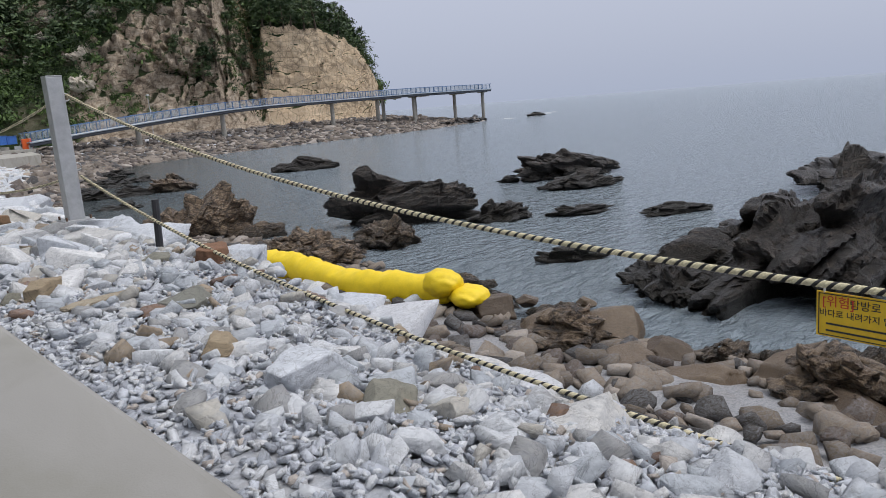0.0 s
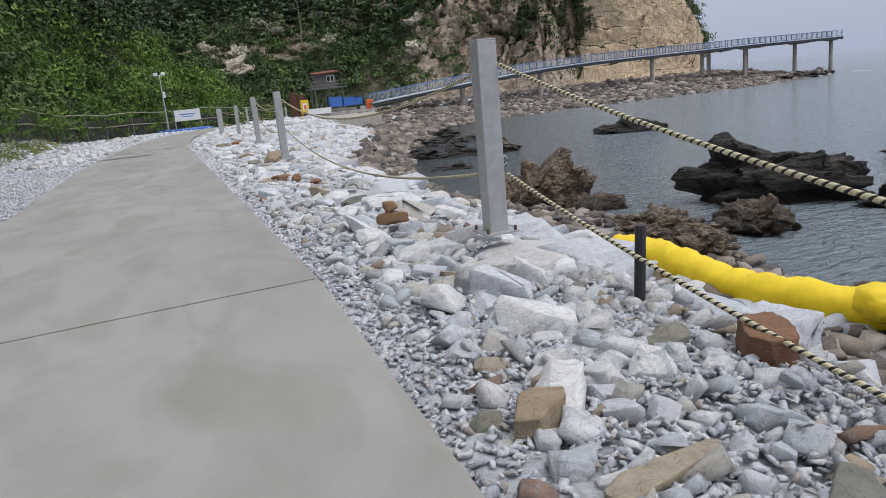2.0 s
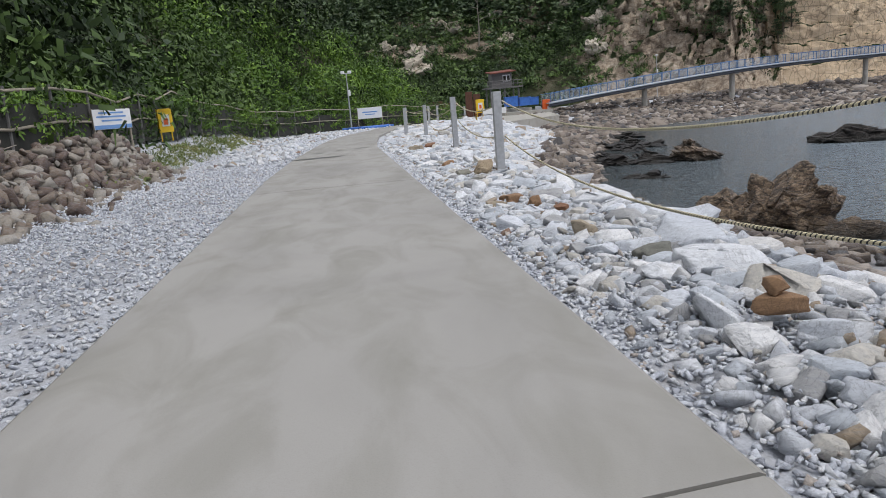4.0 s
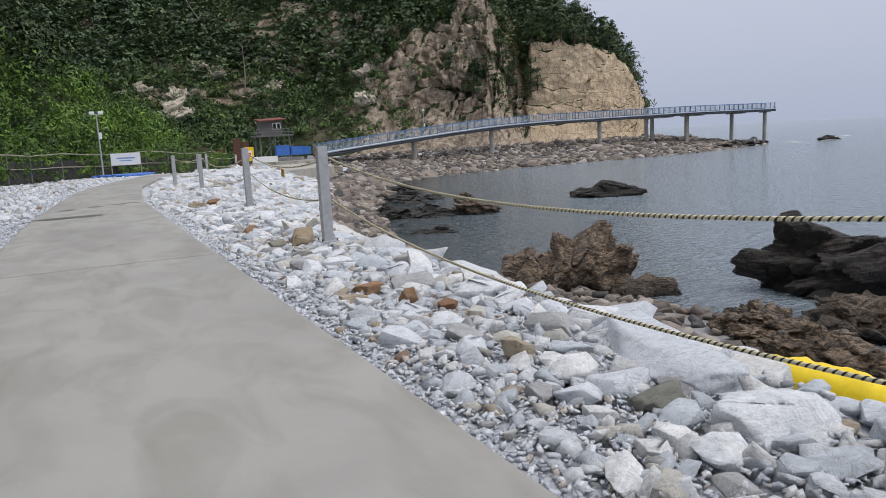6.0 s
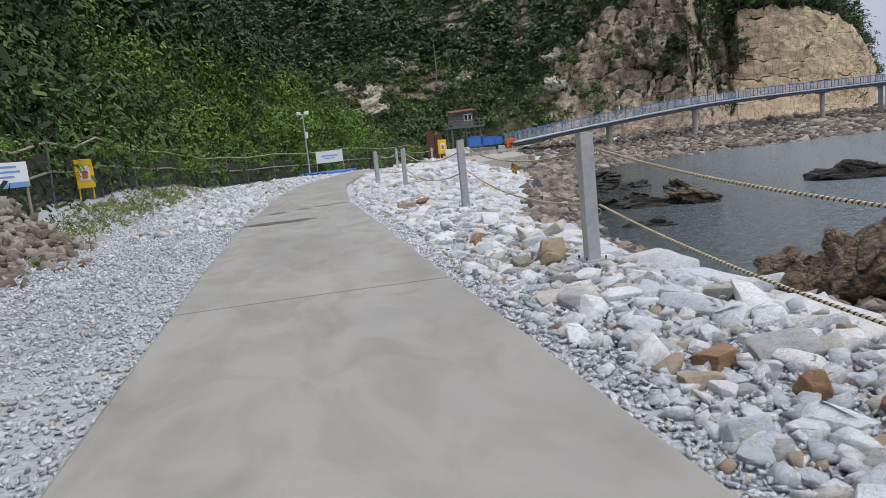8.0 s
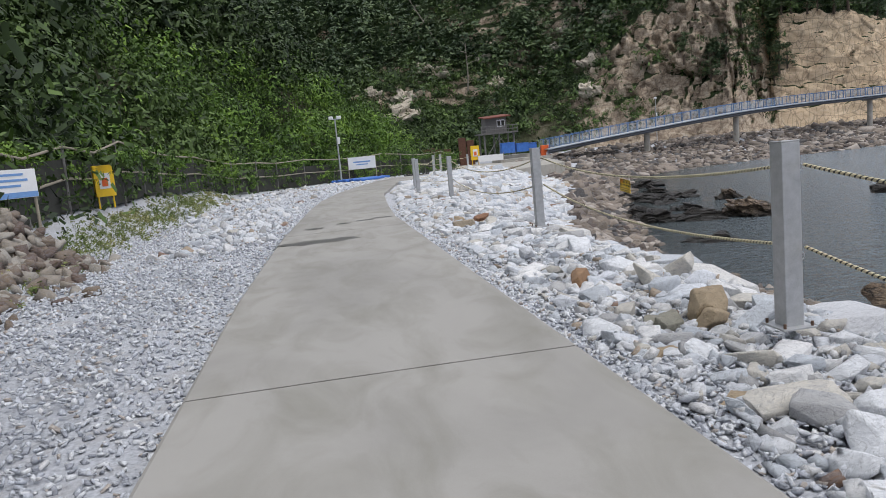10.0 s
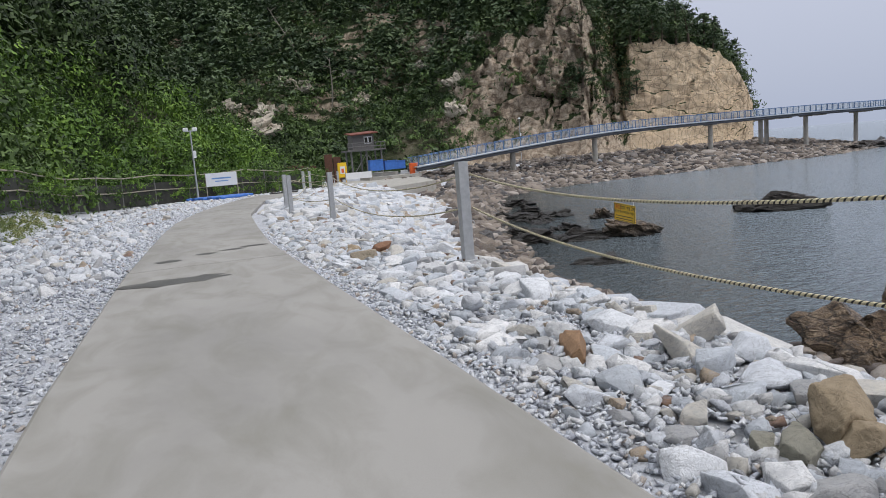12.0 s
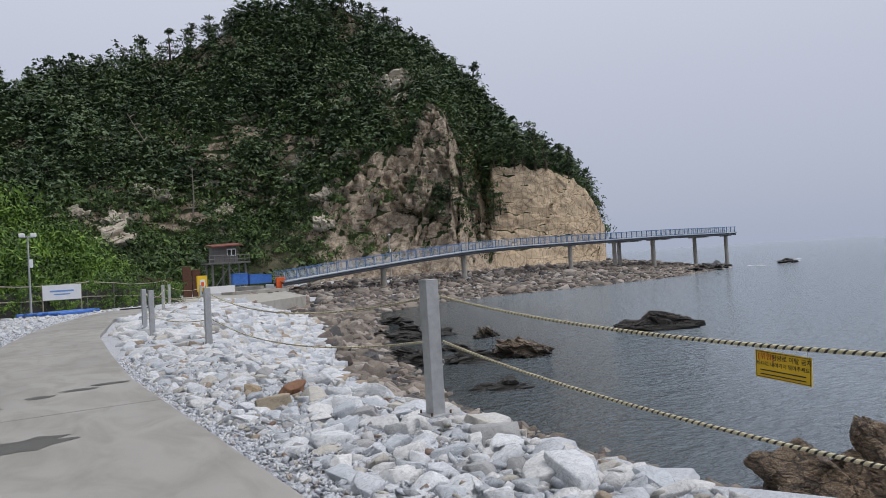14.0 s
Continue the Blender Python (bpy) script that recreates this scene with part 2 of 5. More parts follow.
def make_hill(name, rock_from, rock_to):
    """Hillside: soil and undergrowth on the gentler parts, broken bedrock where it is steep."""
    n = Nodes(name)
    g = n.add("ShaderNodeNewGeometry")
    nz = n.add("ShaderNodeSeparateXYZ", Vector=g.outputs["Normal"]).outputs[2]
    px = n.add("ShaderNodeSeparateXYZ", Vector=n.pos()).outputs[0]
    big, mid, fine = n.noise(0.09, 6, 0.6), n.noise(0.55, 8, 0.7, (1, 1, 1.6), 1.2), n.noise(2.6, 6, 0.75, (1, 1, 2.2))
    rock = n.ramp(mid, [(0.32, (0.11, 0.082, 0.058)), (0.44, (0.34, 0.265, 0.195)), (0.55, (0.51, 0.425, 0.325)), (0.70, (0.66, 0.58, 0.47))])
    buff = n.ramp(mid, [(0.25, (0.48, 0.35, 0.23)), (0.5, (0.68, 0.53, 0.36)), (0.75, (0.78, 0.65, 0.48))])
    side = n.add("ShaderNodeMapRange", Value=px)
    side.inputs["From Min"].default_value, side.inputs["From Max"].default_value = 84, 88
    rock = n.mix(side.outputs[0], rock, buff)
    rock = n.mix(n.ramp(fine, [(0.32, (0.6,) * 3), (0.42, (0, 0, 0))]), rock, (0.12, 0.09, 0.07))
    j1, j2 = n.joints(0.3, (0.5, 0.5, 1.5), 0.3, 0.2), n.joints(0.7, (1.3, 1.3, 0.35), 0.35, 0.12)
    rock = n.mix(n.ramp(j1, [(0.0, (0.5,) * 3), (0.04, (0, 0, 0))]), rock, (0.10, 0.075, 0.06))
    rock = n.mix(n.ramp(j2, [(0.0, (0.55,) * 3), (0.05, (0, 0, 0))]), rock, (0.12, 0.09, 0.07))
    # soil kept near black: shade between the bushes is in its colour
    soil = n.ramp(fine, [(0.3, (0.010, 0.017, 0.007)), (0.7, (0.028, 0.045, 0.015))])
    steep = n.add("ShaderNodeMapRange", Value=nz)
    steep.inputs["From Min"].default_value, steep.inputs["From Max"].default_value = rock_from, rock_to
    k = n.add("ShaderNodeMath")
    k.operation = "MULTIPLY_ADD"
    n.t.links.new(big, k.inputs[0])
    k.inputs[1].default_value = 1.1
    k.inputs[2].default_value = -0.55
    s = n.add("ShaderNodeMath")
    s.use_clamp = True
    n.t.links.new(steep.outputs[0], s.inputs[0])
    n.t.links.new(k.outputs[0], s.inputs[1])
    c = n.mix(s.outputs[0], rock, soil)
    n.b.inputs["Specular IOR Level"].default_value = 0.15
    return n.finish(c, 0.9, 0, n.mix(0.5, n.mix(0.5, j1, j2), fine), 0.9, 0.3)


M_hill = make_hill("headland_rock_and_shaded_soil", 0.42, 0.62)
M_slope = make_hill("shaded_slope_soil", -0.9, -0.5)


def make_sea():
    n = Nodes("sea_water")
    swell, chop, rip = n.noise(0.30, 3, 0.5, (0.7, 1.0, 1), 0.6), n.noise(1.3, 3, 0.55, (0.6, 1.0, 1), 0.8), n.noise(3.6, 4, 0.62, (0.5, 1.0, 1), 0.4)
    h = n.mix(0.42, n.mix(0.7, swell, chop), rip)
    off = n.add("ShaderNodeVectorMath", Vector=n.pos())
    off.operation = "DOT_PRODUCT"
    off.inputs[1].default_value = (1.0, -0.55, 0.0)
    # base colour paler towards open water, painting in sky reflection and haze
    sky_sheen = n.add("ShaderNodeMapRange", Value=off.outputs["Value"])
    sky_sheen.inputs["From Min"].default_value, sky_sheen.inputs["From Max"].default_value = -12, 8
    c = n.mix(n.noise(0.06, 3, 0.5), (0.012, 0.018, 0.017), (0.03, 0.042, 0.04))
    c = n.mix(sky_sheen.outputs[0], c, (0.25, 0.30, 0.34))
    n.b.inputs["IOR"].default_value = 1.333
    return n.finish(c, 0.13, 0, h, 1.0, 1.35)


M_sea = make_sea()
M_foam = plain("sea_foam", (0.75, 0.78, 0.8), 0.6, 0, 3, 0.1)


# ---- mesh helpers ----
def mesh_from(name, verts, faces, material, smooth=False, index=None, materials=None):
    """One mesh from an array of points and an array of triangles or quads."""
    verts, faces = np.asarray(verts, np.float32), np.asarray(faces, np.int32)
    me = bpy.data.meshes.new(name)
    k = faces.shape[1]
    me.vertices.add(len(verts))
    me.vertices.foreach_set("co", verts.ravel())
    me.loops.add(faces.size)
    me.loops.foreach_set("vertex_index", faces.ravel())
    me.polygons.add(len(faces))
    me.polygons.foreach_set("loop_start", np.arange(0, faces.size, k, dtype=np.int32))
    if smooth:
        me.polygons.foreach_set("use_smooth", np.ones(len(faces), bool))
    me.update(calc_edges=True)
    me.materials.append(material)
    return me


def part(name, data, material, parent, label=""):
    """One mesh object under a thing or a part, from a bmesh or a finished mesh."""
    if isinstance(data, bmesh.types.BMesh):
        me = bpy.data.meshes.new(name)
        bmesh.ops.recalc_face_normals(data, faces=data.faces)
        data.to_mesh(me)
        data.free()
        me.materials.append(material)
    else:
        me = data
    ob = new(name, me)
    ob.parent = parent
    if label:
        ob["label"] = label
    return ob


def thing(name, data, material, label, category, group="", kind=""):
    return tagged(part(name, data, material, None), label, category, group, kind)


def empty(name, at, label, category, group="", kind="", turn=0.0):
    e = new(name)
    e.matrix_world = pose(*at, 0, 0, turn)
    return tagged(e, label, category, group, kind)


def box(size, at=(0, 0, 0), bevel=0.0, bm=None, turn=None):
    own = bmesh.new()
    m = Matrix.Translation(at) @ (turn if turn is not None else Matrix.Identity(4)) @ Matrix.Diagonal((*size, 1))
    bmesh.ops.create_cube(own, size=1.0, matrix=m)
    if bevel:
        bmesh.ops.bevel(own, geom=list(own.edges), offset=bevel, segments=2, affect="EDGES", profile=0.6)
    return join(bm, own)


def rod(a, b, r, r2=None, sides=10, bm=None):
    own = bmesh.new()
    a, b = Vector(a), Vector(b)
    m = Matrix.Translation((a + b) / 2) @ (b - a).to_track_quat("Z", "Y").to_matrix().to_4x4()
    bmesh.ops.create_cone(own, cap_ends=True, segments=sides, radius1=r, radius2=r if r2 is None else r2, depth=(b - a).length, matrix=m)
    return join(bm, own)


def join(bm, own):
    if bm is None:
        return own
    me = bpy.data.meshes.new("joined")
    own.to_mesh(me)
    own.free()
    bm.from_mesh(me)
    bpy.data.meshes.remove(me)
    return bm


def tube(points, r, sides=6):
    """A bent tube through points: arrays of vertices and quads."""
    p = np.asarray(points, float)
    t = np.gradient(p, axis=0)
    t /= np.linalg.norm(t, axis=1)[:, None]
    up = np.where(np.abs(t[:, 2:3]) > 0.9, np.array([[1.0, 0, 0]]), np.array([[0, 0, 1.0]]))
    u = np.cross(t, up)
    u /= np.linalg.norm(u, axis=1)[:, None]
    v = np.cross(u, t)
    a = np.linspace(0, 2 * np.pi, sides, endpoint=False)
    rr = np.broadcast_to(np.asarray(r, float), (len(p),))[:, None, None]
    ring = p[:, None] + rr * (np.cos(a)[None, :, None] * u[:, None] + np.sin(a)[None, :, None] * v[:, None])
    n = len(p)
    i, j = np.meshgrid(np.arange(n - 1), np.arange(sides), indexing="ij")
    f = np.stack([i * sides + j, i * sides + (j + 1) % sides, (i + 1) * sides + (j + 1) % sides, (i + 1) * sides + j], -1).reshape(-1, 4)
    return ring.reshape(-1, 3), f


def ico(sub):
    bm = bmesh.new()
    bmesh.ops.create_icosphere(bm, subdivisions=sub, radius=1.0)
    v = np.array([x.co[:] for x in bm.verts])
    f = np.array([[x.index for x in q.verts] for q in bm.faces])
    bm.free()
    return v, f


ICO = {k: ico(k) for k in (1, 2, 3, 4, 5)}


def rock_shape(seed, sub=2, planes=12, rough=0.03, squash=(1, 0.8, 0.6)):
    """A broken stone: a block split by random planes, its edges chipped. sub: how finely the faces are roughened."""
    rng = np.random.default_rng(seed)
    bm = bmesh.new()
    bmesh.ops.create_cube(bm, size=1.7)
    for _ in range(planes):
        d = rng.normal(size=3)
        d /= np.linalg.norm(d)
        cut = bmesh.ops.bisect_plane(bm, geom=bm.verts[:] + bm.edges[:] + bm.faces[:], plane_co=d * rng.uniform(0.55, 0.88), plane_no=d, clear_outer=True)
        rim = [e for e in cut["geom_cut"] if isinstance(e, bmesh.types.BMEdge)]
        if len(rim) > 2:
            bmesh.ops.edgenet_fill(bm, edges=rim)
    bmesh.ops.remove_doubles(bm, verts=bm.verts, dist=0.03)
    if sub > 1:
        bmesh.ops.bevel(bm, geom=list(bm.edges), offset=0.035, segments=1, affect="EDGES", profile=0.5)
    bmesh.ops.triangulate(bm, faces=bm.faces)
    if sub > 2:
        for _ in range(sub - 2):
            bmesh.ops.subdivide_edges(bm, edges=[e for e in bm.edges if e.calc_length() > 0.12], cuts=1 if sub < 4 else 2, use_grid_fill=False)
            bmesh.ops.triangulate(bm, faces=bm.faces)
        sh = Vector(rng.uniform(-50, 50, 3))
        for v in bm.verts:
            v.co *= 1 + rough * (1.4 * noise.fractal(v.co * 1.8 + sh, 1.0, 2.0, 4) + 0.5 * noise.noise(v.co * 8 + sh))
    bmesh.ops.recalc_face_normals(bm, faces=bm.faces)
    bm.verts.index_update()
    v = np.array([x.co[:] for x in bm.verts]) * np.array(squash)
    f = np.array([[x.index for x in q.verts] for q in bm.faces])
    bm.free()
    return v, f


def fbm(points, scale, octaves=4):
    s = Vector((11.3, 4.7, 2.1))
    return np.array([noise.fractal(Vector(p) * scale + s, 1.0, 2.0, octaves) for p in points])


def blocks(points, scale):
    """Stepped random offsets, block by block, as in jointed bedrock."""
    return np.array([noise.cell(Vector(p) * scale) for p in points])


def rotations(rng, n, tilt=0.5):
    """n random turns: any heading, tilted by up to about tilt radians."""
    a, b, c = rng.uniform(0, 2 * np.pi, n), rng.normal(0, tilt, n), rng.normal(0, tilt, n)
    ca, sa, cb, sb, cc, sc = np.cos(a), np.sin(a), np.cos(b), np.sin(b), np.cos(c), np.sin(c)
    o, z = np.ones(n), np.zeros(n)
    rz = np.stack([ca, -sa, z, sa, ca, z, z, z, o], -1).reshape(n, 3, 3)
    ry = np.stack([cb, z, sb, z, o, z, -sb, z, cb], -1).reshape(n, 3, 3)
    rx = np.stack([o, z, z, z, cc, -sc, z, sc, cc], -1).reshape(n, 3, 3)
    return rz @ ry @ rx


def scatter(shapes, at, size, rng, tilt=0.5):
    """Many stones joined: arrays of vertices and faces."""
    pick = rng.integers(0, len(shapes), len(at))
    rot = rotations(rng, len(at), tilt)
    vs, fs, base = [], [], 0
    for k, (v, f) in enumerate(shapes):
        i = np.nonzero(pick == k)[0]
        if len(i) == 0:
            continue
        w = np.einsum("nij,vj->nvi", rot[i], v) * size[i][:, None, None] + at[i][:, None]
        vs.append(w.reshape(-1, 3))
        fs.append((f[None] + (np.arange(len(i)) * len(v))[:, None, None] + base).reshape(-1, f.shape[1]))
        base += len(i) * len(v)
    return np.concatenate(vs), np.concatenate(fs)


# ---- plan of the place ----
SHORE = np.array([(11.5, -120), (11.3, 0), (10.9, 5), (11.3, 8), (12.4, 12), (13.9, 16), (13.6, 20), (12.3, 25), (11.9, 30), (12.6, 38), (17.6, 53), (23, 65), (30.5, 82), (39, 89),
                  (53, 93), (72, 95), (97, 99), (115, 106), (130, 113), (140, 122), (141, 140), (132, 180), (110, 340)], float)
EDGE_R = np.array([(1.2, -30), (1.25, -1), (1.36, 2), (1.5, 5.4), (1.5, 30), (1.72, 34), (2.2, 41), (3.8, 50.4), (8.2, 61.4), (13, 72), (18, 82)], float)
EDGE_L = np.array([(-1.5, -30), (-1.5, 20), (-1.3, 27), (-0.75, 36), (-0.4, 40), (0.4, 45), (1.5, 50), (3.1, 55.5), (5.2, 61), (9, 71), (13, 82)], float)


def shore_distance(p):
    """Distance from the waterline, positive on land."""
    p = np.asarray(p, float)[:, :2]
    best, side = np.full(len(p), 1e9), np.ones(len(p))
    for a, b in zip(SHORE[:-1], SHORE[1:]):
        d = b - a
        k = np.clip(((p - a) @ d) / (d @ d), 0, 1)
        q = p - (a + k[:, None] * d)
        r = np.hypot(q[:, 0], q[:, 1])
        s = np.sign(d[0] * (p[:, 1] - a[1]) - d[1] * (p[:, 0] - a[0]))
        upd = r < best - 1e-9
        best[upd], side[upd] = r[upd], s[upd]
    return best * side


CREST = np.array([(2.95, -60), (2.95, -4), (3.05, 1), (3.45, 6), (3.75, 10), (3.95, 20), (4.1, 32)], float)


def ground_z(p):
    """Height of the ground sheet at points (x, y): level to the crest of the bank, then steeply down to a narrow stony beach."""
    p = np.asarray(p, float)
    d, x, y = shore_distance(p), p[:, 0], p[:, 1]
    early = np.clip((2.6 - y) / 2.4, 0, 1)
    level = -0.05 - np.clip((y - 58) / 38, 0, 1)
    over = x - edge_x(CREST, y)
    sx = np.interp(y, SHORE[:, 1], SHORE[:, 0])
    beach = SEA + 0.75 * np.sqrt(np.clip((sx - x) / 4.5, 0, 1))
    bank = np.maximum(level - 0.30 * early * np.clip((x - 1.6) / 1.4, 0, 1) - 0.10 * np.clip(over + 0.6, 0, 1) - 1.0 * np.clip(over, 0, 9), beach)
    round_bay = SEA + (level - SEA) * np.clip(d / (8.2 + 8.0 * np.clip((y - 62) / 20, 0, 1)), 0, 1) ** 1.1
    j = np.clip((y - 26) / 8, 0, 1)
    steep = bank * (1 - j) + round_bay * j
    gentle = np.minimum(SEA + d * 0.13, -0.6)
    k = np.clip((x - 31) / 12, 0, 1)
    z = np.where(d > 0, steep * (1 - k) + gentle * k, SEA + np.maximum(d * 0.28, -5))
    verge = np.clip((-5.2 - x - 0.2 * np.sin(y * 0.7)) * 0.36, 0, 1.0) * np.clip((74 - y) / 10, 0, 1)
    return z + verge - 0.03


def edge_x(edge, y):
    return np.interp(y, edge[:, 1], edge[:, 0])


# ground sheet
xs = np.concatenate([np.arange(-60, -8, 2.0), np.arange(-8, 12, 0.4), np.arange(12, 40, 1.0), np.arange(40, 141, 2.0)])
ys = np.concatenate([np.arange(-60, -6, 3.0), np.arange(-6, 40, 0.5), np.arange(40, 170, 1.5)])
gx, gy = np.meshgrid(xs, ys, indexing="ij")
gp = np.stack([gx.ravel(), gy.ravel()], -1)
gz = ground_z(gp)
rough_here = np.where((np.abs(gp[:, 0]) < 2.0) & (gp[:, 1] < 40), 0.0, 1.0)
gz = gz + 0.10 * rough_here * fbm(np.c_[gp, gz * 0], 0.8, 3) - 0.04 * rough_here
ia, ja = np.meshgrid(np.arange(len(xs) - 1), np.arange(len(ys) - 1), indexing="ij")
gf = np.stack([ia * len(ys) + ja, (ia + 1) * len(ys) + ja, (ia + 1) * len(ys) + ja + 1, ia * len(ys) + ja + 1], -1).reshape(-1, 4)
thing("ground", mesh_from("ground", np.c_[gp, gz], gf, M_ground, True), M_ground, "grey stony shore ground sloping into the sea", "ground", "", "structure")

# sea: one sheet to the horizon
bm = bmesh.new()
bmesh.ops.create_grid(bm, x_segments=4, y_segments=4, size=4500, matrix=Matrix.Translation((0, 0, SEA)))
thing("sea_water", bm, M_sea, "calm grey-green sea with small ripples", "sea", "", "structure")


# concrete path in poured bays, with an open joint between them
def path_bay(y0, y1, s0=0.0, s1=0.0):
    n = max(2, int((y1 - y0) / 1.2))
    yy = np.linspace(y0, y1, n + 1)
    bm = bmesh.new()
    rings = []
    for y in yy:
        l, r = edge_x(EDGE_L, y), edge_x(EDGE_R, y)
        pts = [(l, -0.18), (l, -0.015), (l + 0.03, 0.0), (l + (r - l) * 0.33, 0.004), (l + (r - l) * 0.66, 0.004), (r - 0.03, 0.0), (r, -0.015), (r, -0.18)]
        w = 0.012 * noise.noise(Vector((y * 0.9, 3, 0)))
        dz = -max(0.0, min(1.0, (y - 58) / 38))
        rings.append([bm.verts.new((px + (w if i > 4 else -w if i < 3 else 0), y - (r - px) * (s0 + (s1 - s0) * (y - y0) / (y1 - y0)), pz + dz)) for i, (px, pz) in enumerate(pts)])
    for a, b in zip(rings[:-1], rings[1:]):
        for i in range(7):
            bm.faces.new((a[i], a[i + 1], b[i + 1], b[i]))
    bm.faces.new(rings[0])
    bm.faces.new(rings[-1])
    return bm


path = empty("concrete_path", (0, 0, 0), "pale grey concrete footpath with open joints", "path", "", "structure")
SKEW = {5.43: 0.095}
JOINTS = [-20, -6.0, 5.43, 16.38, 27.3, 36.2, 45.0, 53.0, 62.0, 82.0]
for a, b in zip(JOINTS[:-1], JOINTS[1:]):
    part("slab", path_bay(a + 0.013, b - 0.013, SKEW.get(a, 0.0), SKEW.get(b, 0.0)), M_concrete, path)
bm = bmesh.new()
for y in JOINTS[1:-1]:
    box((edge_x(EDGE_R, y) - edge_x(EDGE_L, y) - 0.02, 0.05, 0.1), ((edge_x(EDGE_R, y) + edge_x(EDGE_L, y)) / 2, y, -0.075), bm=bm)
    for vt in bm.verts:
        if abs(vt.co.y - y) < 0.06:
            vt.co.y -= (edge_x(EDGE_R, y) - vt.co.x) * SKEW.get(y, 0.0)
part("joint_filler", bm, M_joint, path)


def damp_patch(at, w, l, seed):
    """A flat irregular damp stain on the path."""
    rng = np.random.default_rng(seed)
    bm = bmesh.new()
    c = [bm.verts.new((at[0] + w * math.cos(a) * rng.uniform(0.7, 1.1), at[1] + l * math.sin(a) * rng.uniform(0.6, 1.1), 0.0085)) for a in np.linspace(0, 2 * math.pi, 26, endpoint=False)]
    bm.faces.new(c)
    return bm


for k, (x, y, w, l) in enumerate([(-0.5, 25.6, 0.85, 0.42), (-0.6, 28.4, 0.26, 0.22), (0.1, 29.0, 0.22, 0.16), (0.65, 29.3, 0.3, 0.13), (1.1, 29.6, 0.3, 0.12)]):
    thing("damp_stain", damp_patch((x, y), w, l, k), M_damp, "dark damp stain on the concrete path", "stain", "damp stains")


# ---- hills ----
def loft_hill(name, columns, rows, steps, amp, material, label):
    """A hillside between a foot line and a ridge line: a cliff to some share of its height, a slope above, roughened into crags.
    columns: foot x, y, z, ridge x, y, z, the cliff's share of the height, its setback."""
    col = np.array(columns, float)
    u = np.linspace(0, len(col) - 1, steps)
    k = np.arange(len(col))
    base = np.stack([np.interp(u, k, col[:, i]) for i in range(8)], -1)
    c, b = base[:, 6:7], base[:, 7:8]
    v = np.linspace(0, 1, rows)[None]
    hz = np.where(v < c, b * v / c, b + (1 - b) * (v - c) / np.maximum(1 - c, 1e-3))
    foot, ridge = base[:, None, :3], base[:, None, 3:6]
    pts = np.concatenate([foot[..., :2] + (ridge[..., :2] - foot[..., :2]) * hz[..., None],
                          foot[..., 2:] + (ridge[..., 2:] - foot[..., 2:]) * v[..., None]], -1)
    back = ridge + (ridge - foot) * np.array([0.9, 0.9, -0.35])
    pts = np.concatenate([pts, np.broadcast_to(back, (steps, 1, 3))], 1)
    rows += 1
    flat = pts.reshape(-1, 3)
    cliff = (np.clip((c - 0.22) * 9, 0, 1) * np.clip((c + 0.06 - np.linspace(0, 1.02, rows)[None]) * 12, 0, 1)).ravel()
    fade = np.repeat(np.clip(np.linspace(0, 1, rows) * 6, 0.15, 1)[None], steps, 0).ravel()
    n1, n2 = fbm(flat, 0.06, 4), fbm(flat * np.array([1, 1, 1.9]), 0.26, 5)
    crag = np.abs(fbm(flat * np.array([1, 1, 0.3]) + 40, 0.13, 4))
    out = (foot - ridge)[:, 0, :2]
    out = out / np.linalg.norm(out, axis=1)[:, None]
    o = np.repeat(out, rows, 0)
    bedded = flat @ np.array(Euler((0.1, 0.5, 0.2)).to_matrix())
    block = blocks(bedded * np.array([1.0, 1.0, 0.4]), 0.24) + 0.5 * blocks(bedded * np.array([1.0, 1.0, 0.55]), 0.5) + 0.3 * blocks(bedded * np.array([0.7, 0.7, 1.5]), 0.8)
    buff = np.where(flat[:, 0] > 86, 0.16, 1.0)
    push = fade * amp * (n1 * (1.3 - 1.0 * cliff) + n2 * 0.25 - crag * 0.5 * np.maximum(buff, 0.4) + buff * np.clip(cliff, 0.12, 1) * 0.75 * block)
    flat = flat + np.c_[o * push[:, None], 0.3 * fade * amp * n2]
    i, j = np.meshgrid(np.arange(steps - 1), np.arange(rows - 1), indexing="ij")
    f = np.stack([i * rows + j, (i + 1) * rows + j, (i + 1) * rows + j + 1, i * rows + j + 1], -1).reshape(-1, 4)
    ob = thing(name, mesh_from(name, flat, f, material, False), material, label, "hill", "", "structure")
    return ob, flat.reshape(steps, rows, 3), cliff.reshape(steps, rows)


def bearing(az, r, z):
    """A place by its compass bearing and distance from the middle of the path."""
    return (-0.35 + r * math.sin(radians(az)), 17 + r * math.cos(radians(az)), z)


SLOPE = [(-11, -40, .8, -40, -40, 34), (-9.6, 0, .8, -36, 5, 34), (-8.3, 25, .8, -32, 38, 32), (-8.3, 48, .6, -26, 66, 28), (-4.5, 66.5, .3, -13, 86, 20),
         (-1, 71, .3, -5.5, 90, 15), (2, 75, .2, -1, 91, 11), (5, 78.5, .1, 2.6, 92, 7.6), (8, 83, 0, 6.6, 93, 4.2), (12, 90, -.1, 10.5, 95, 1.2)]
SLOPE = [(*c, 0.12, 0.10) for c in SLOPE]
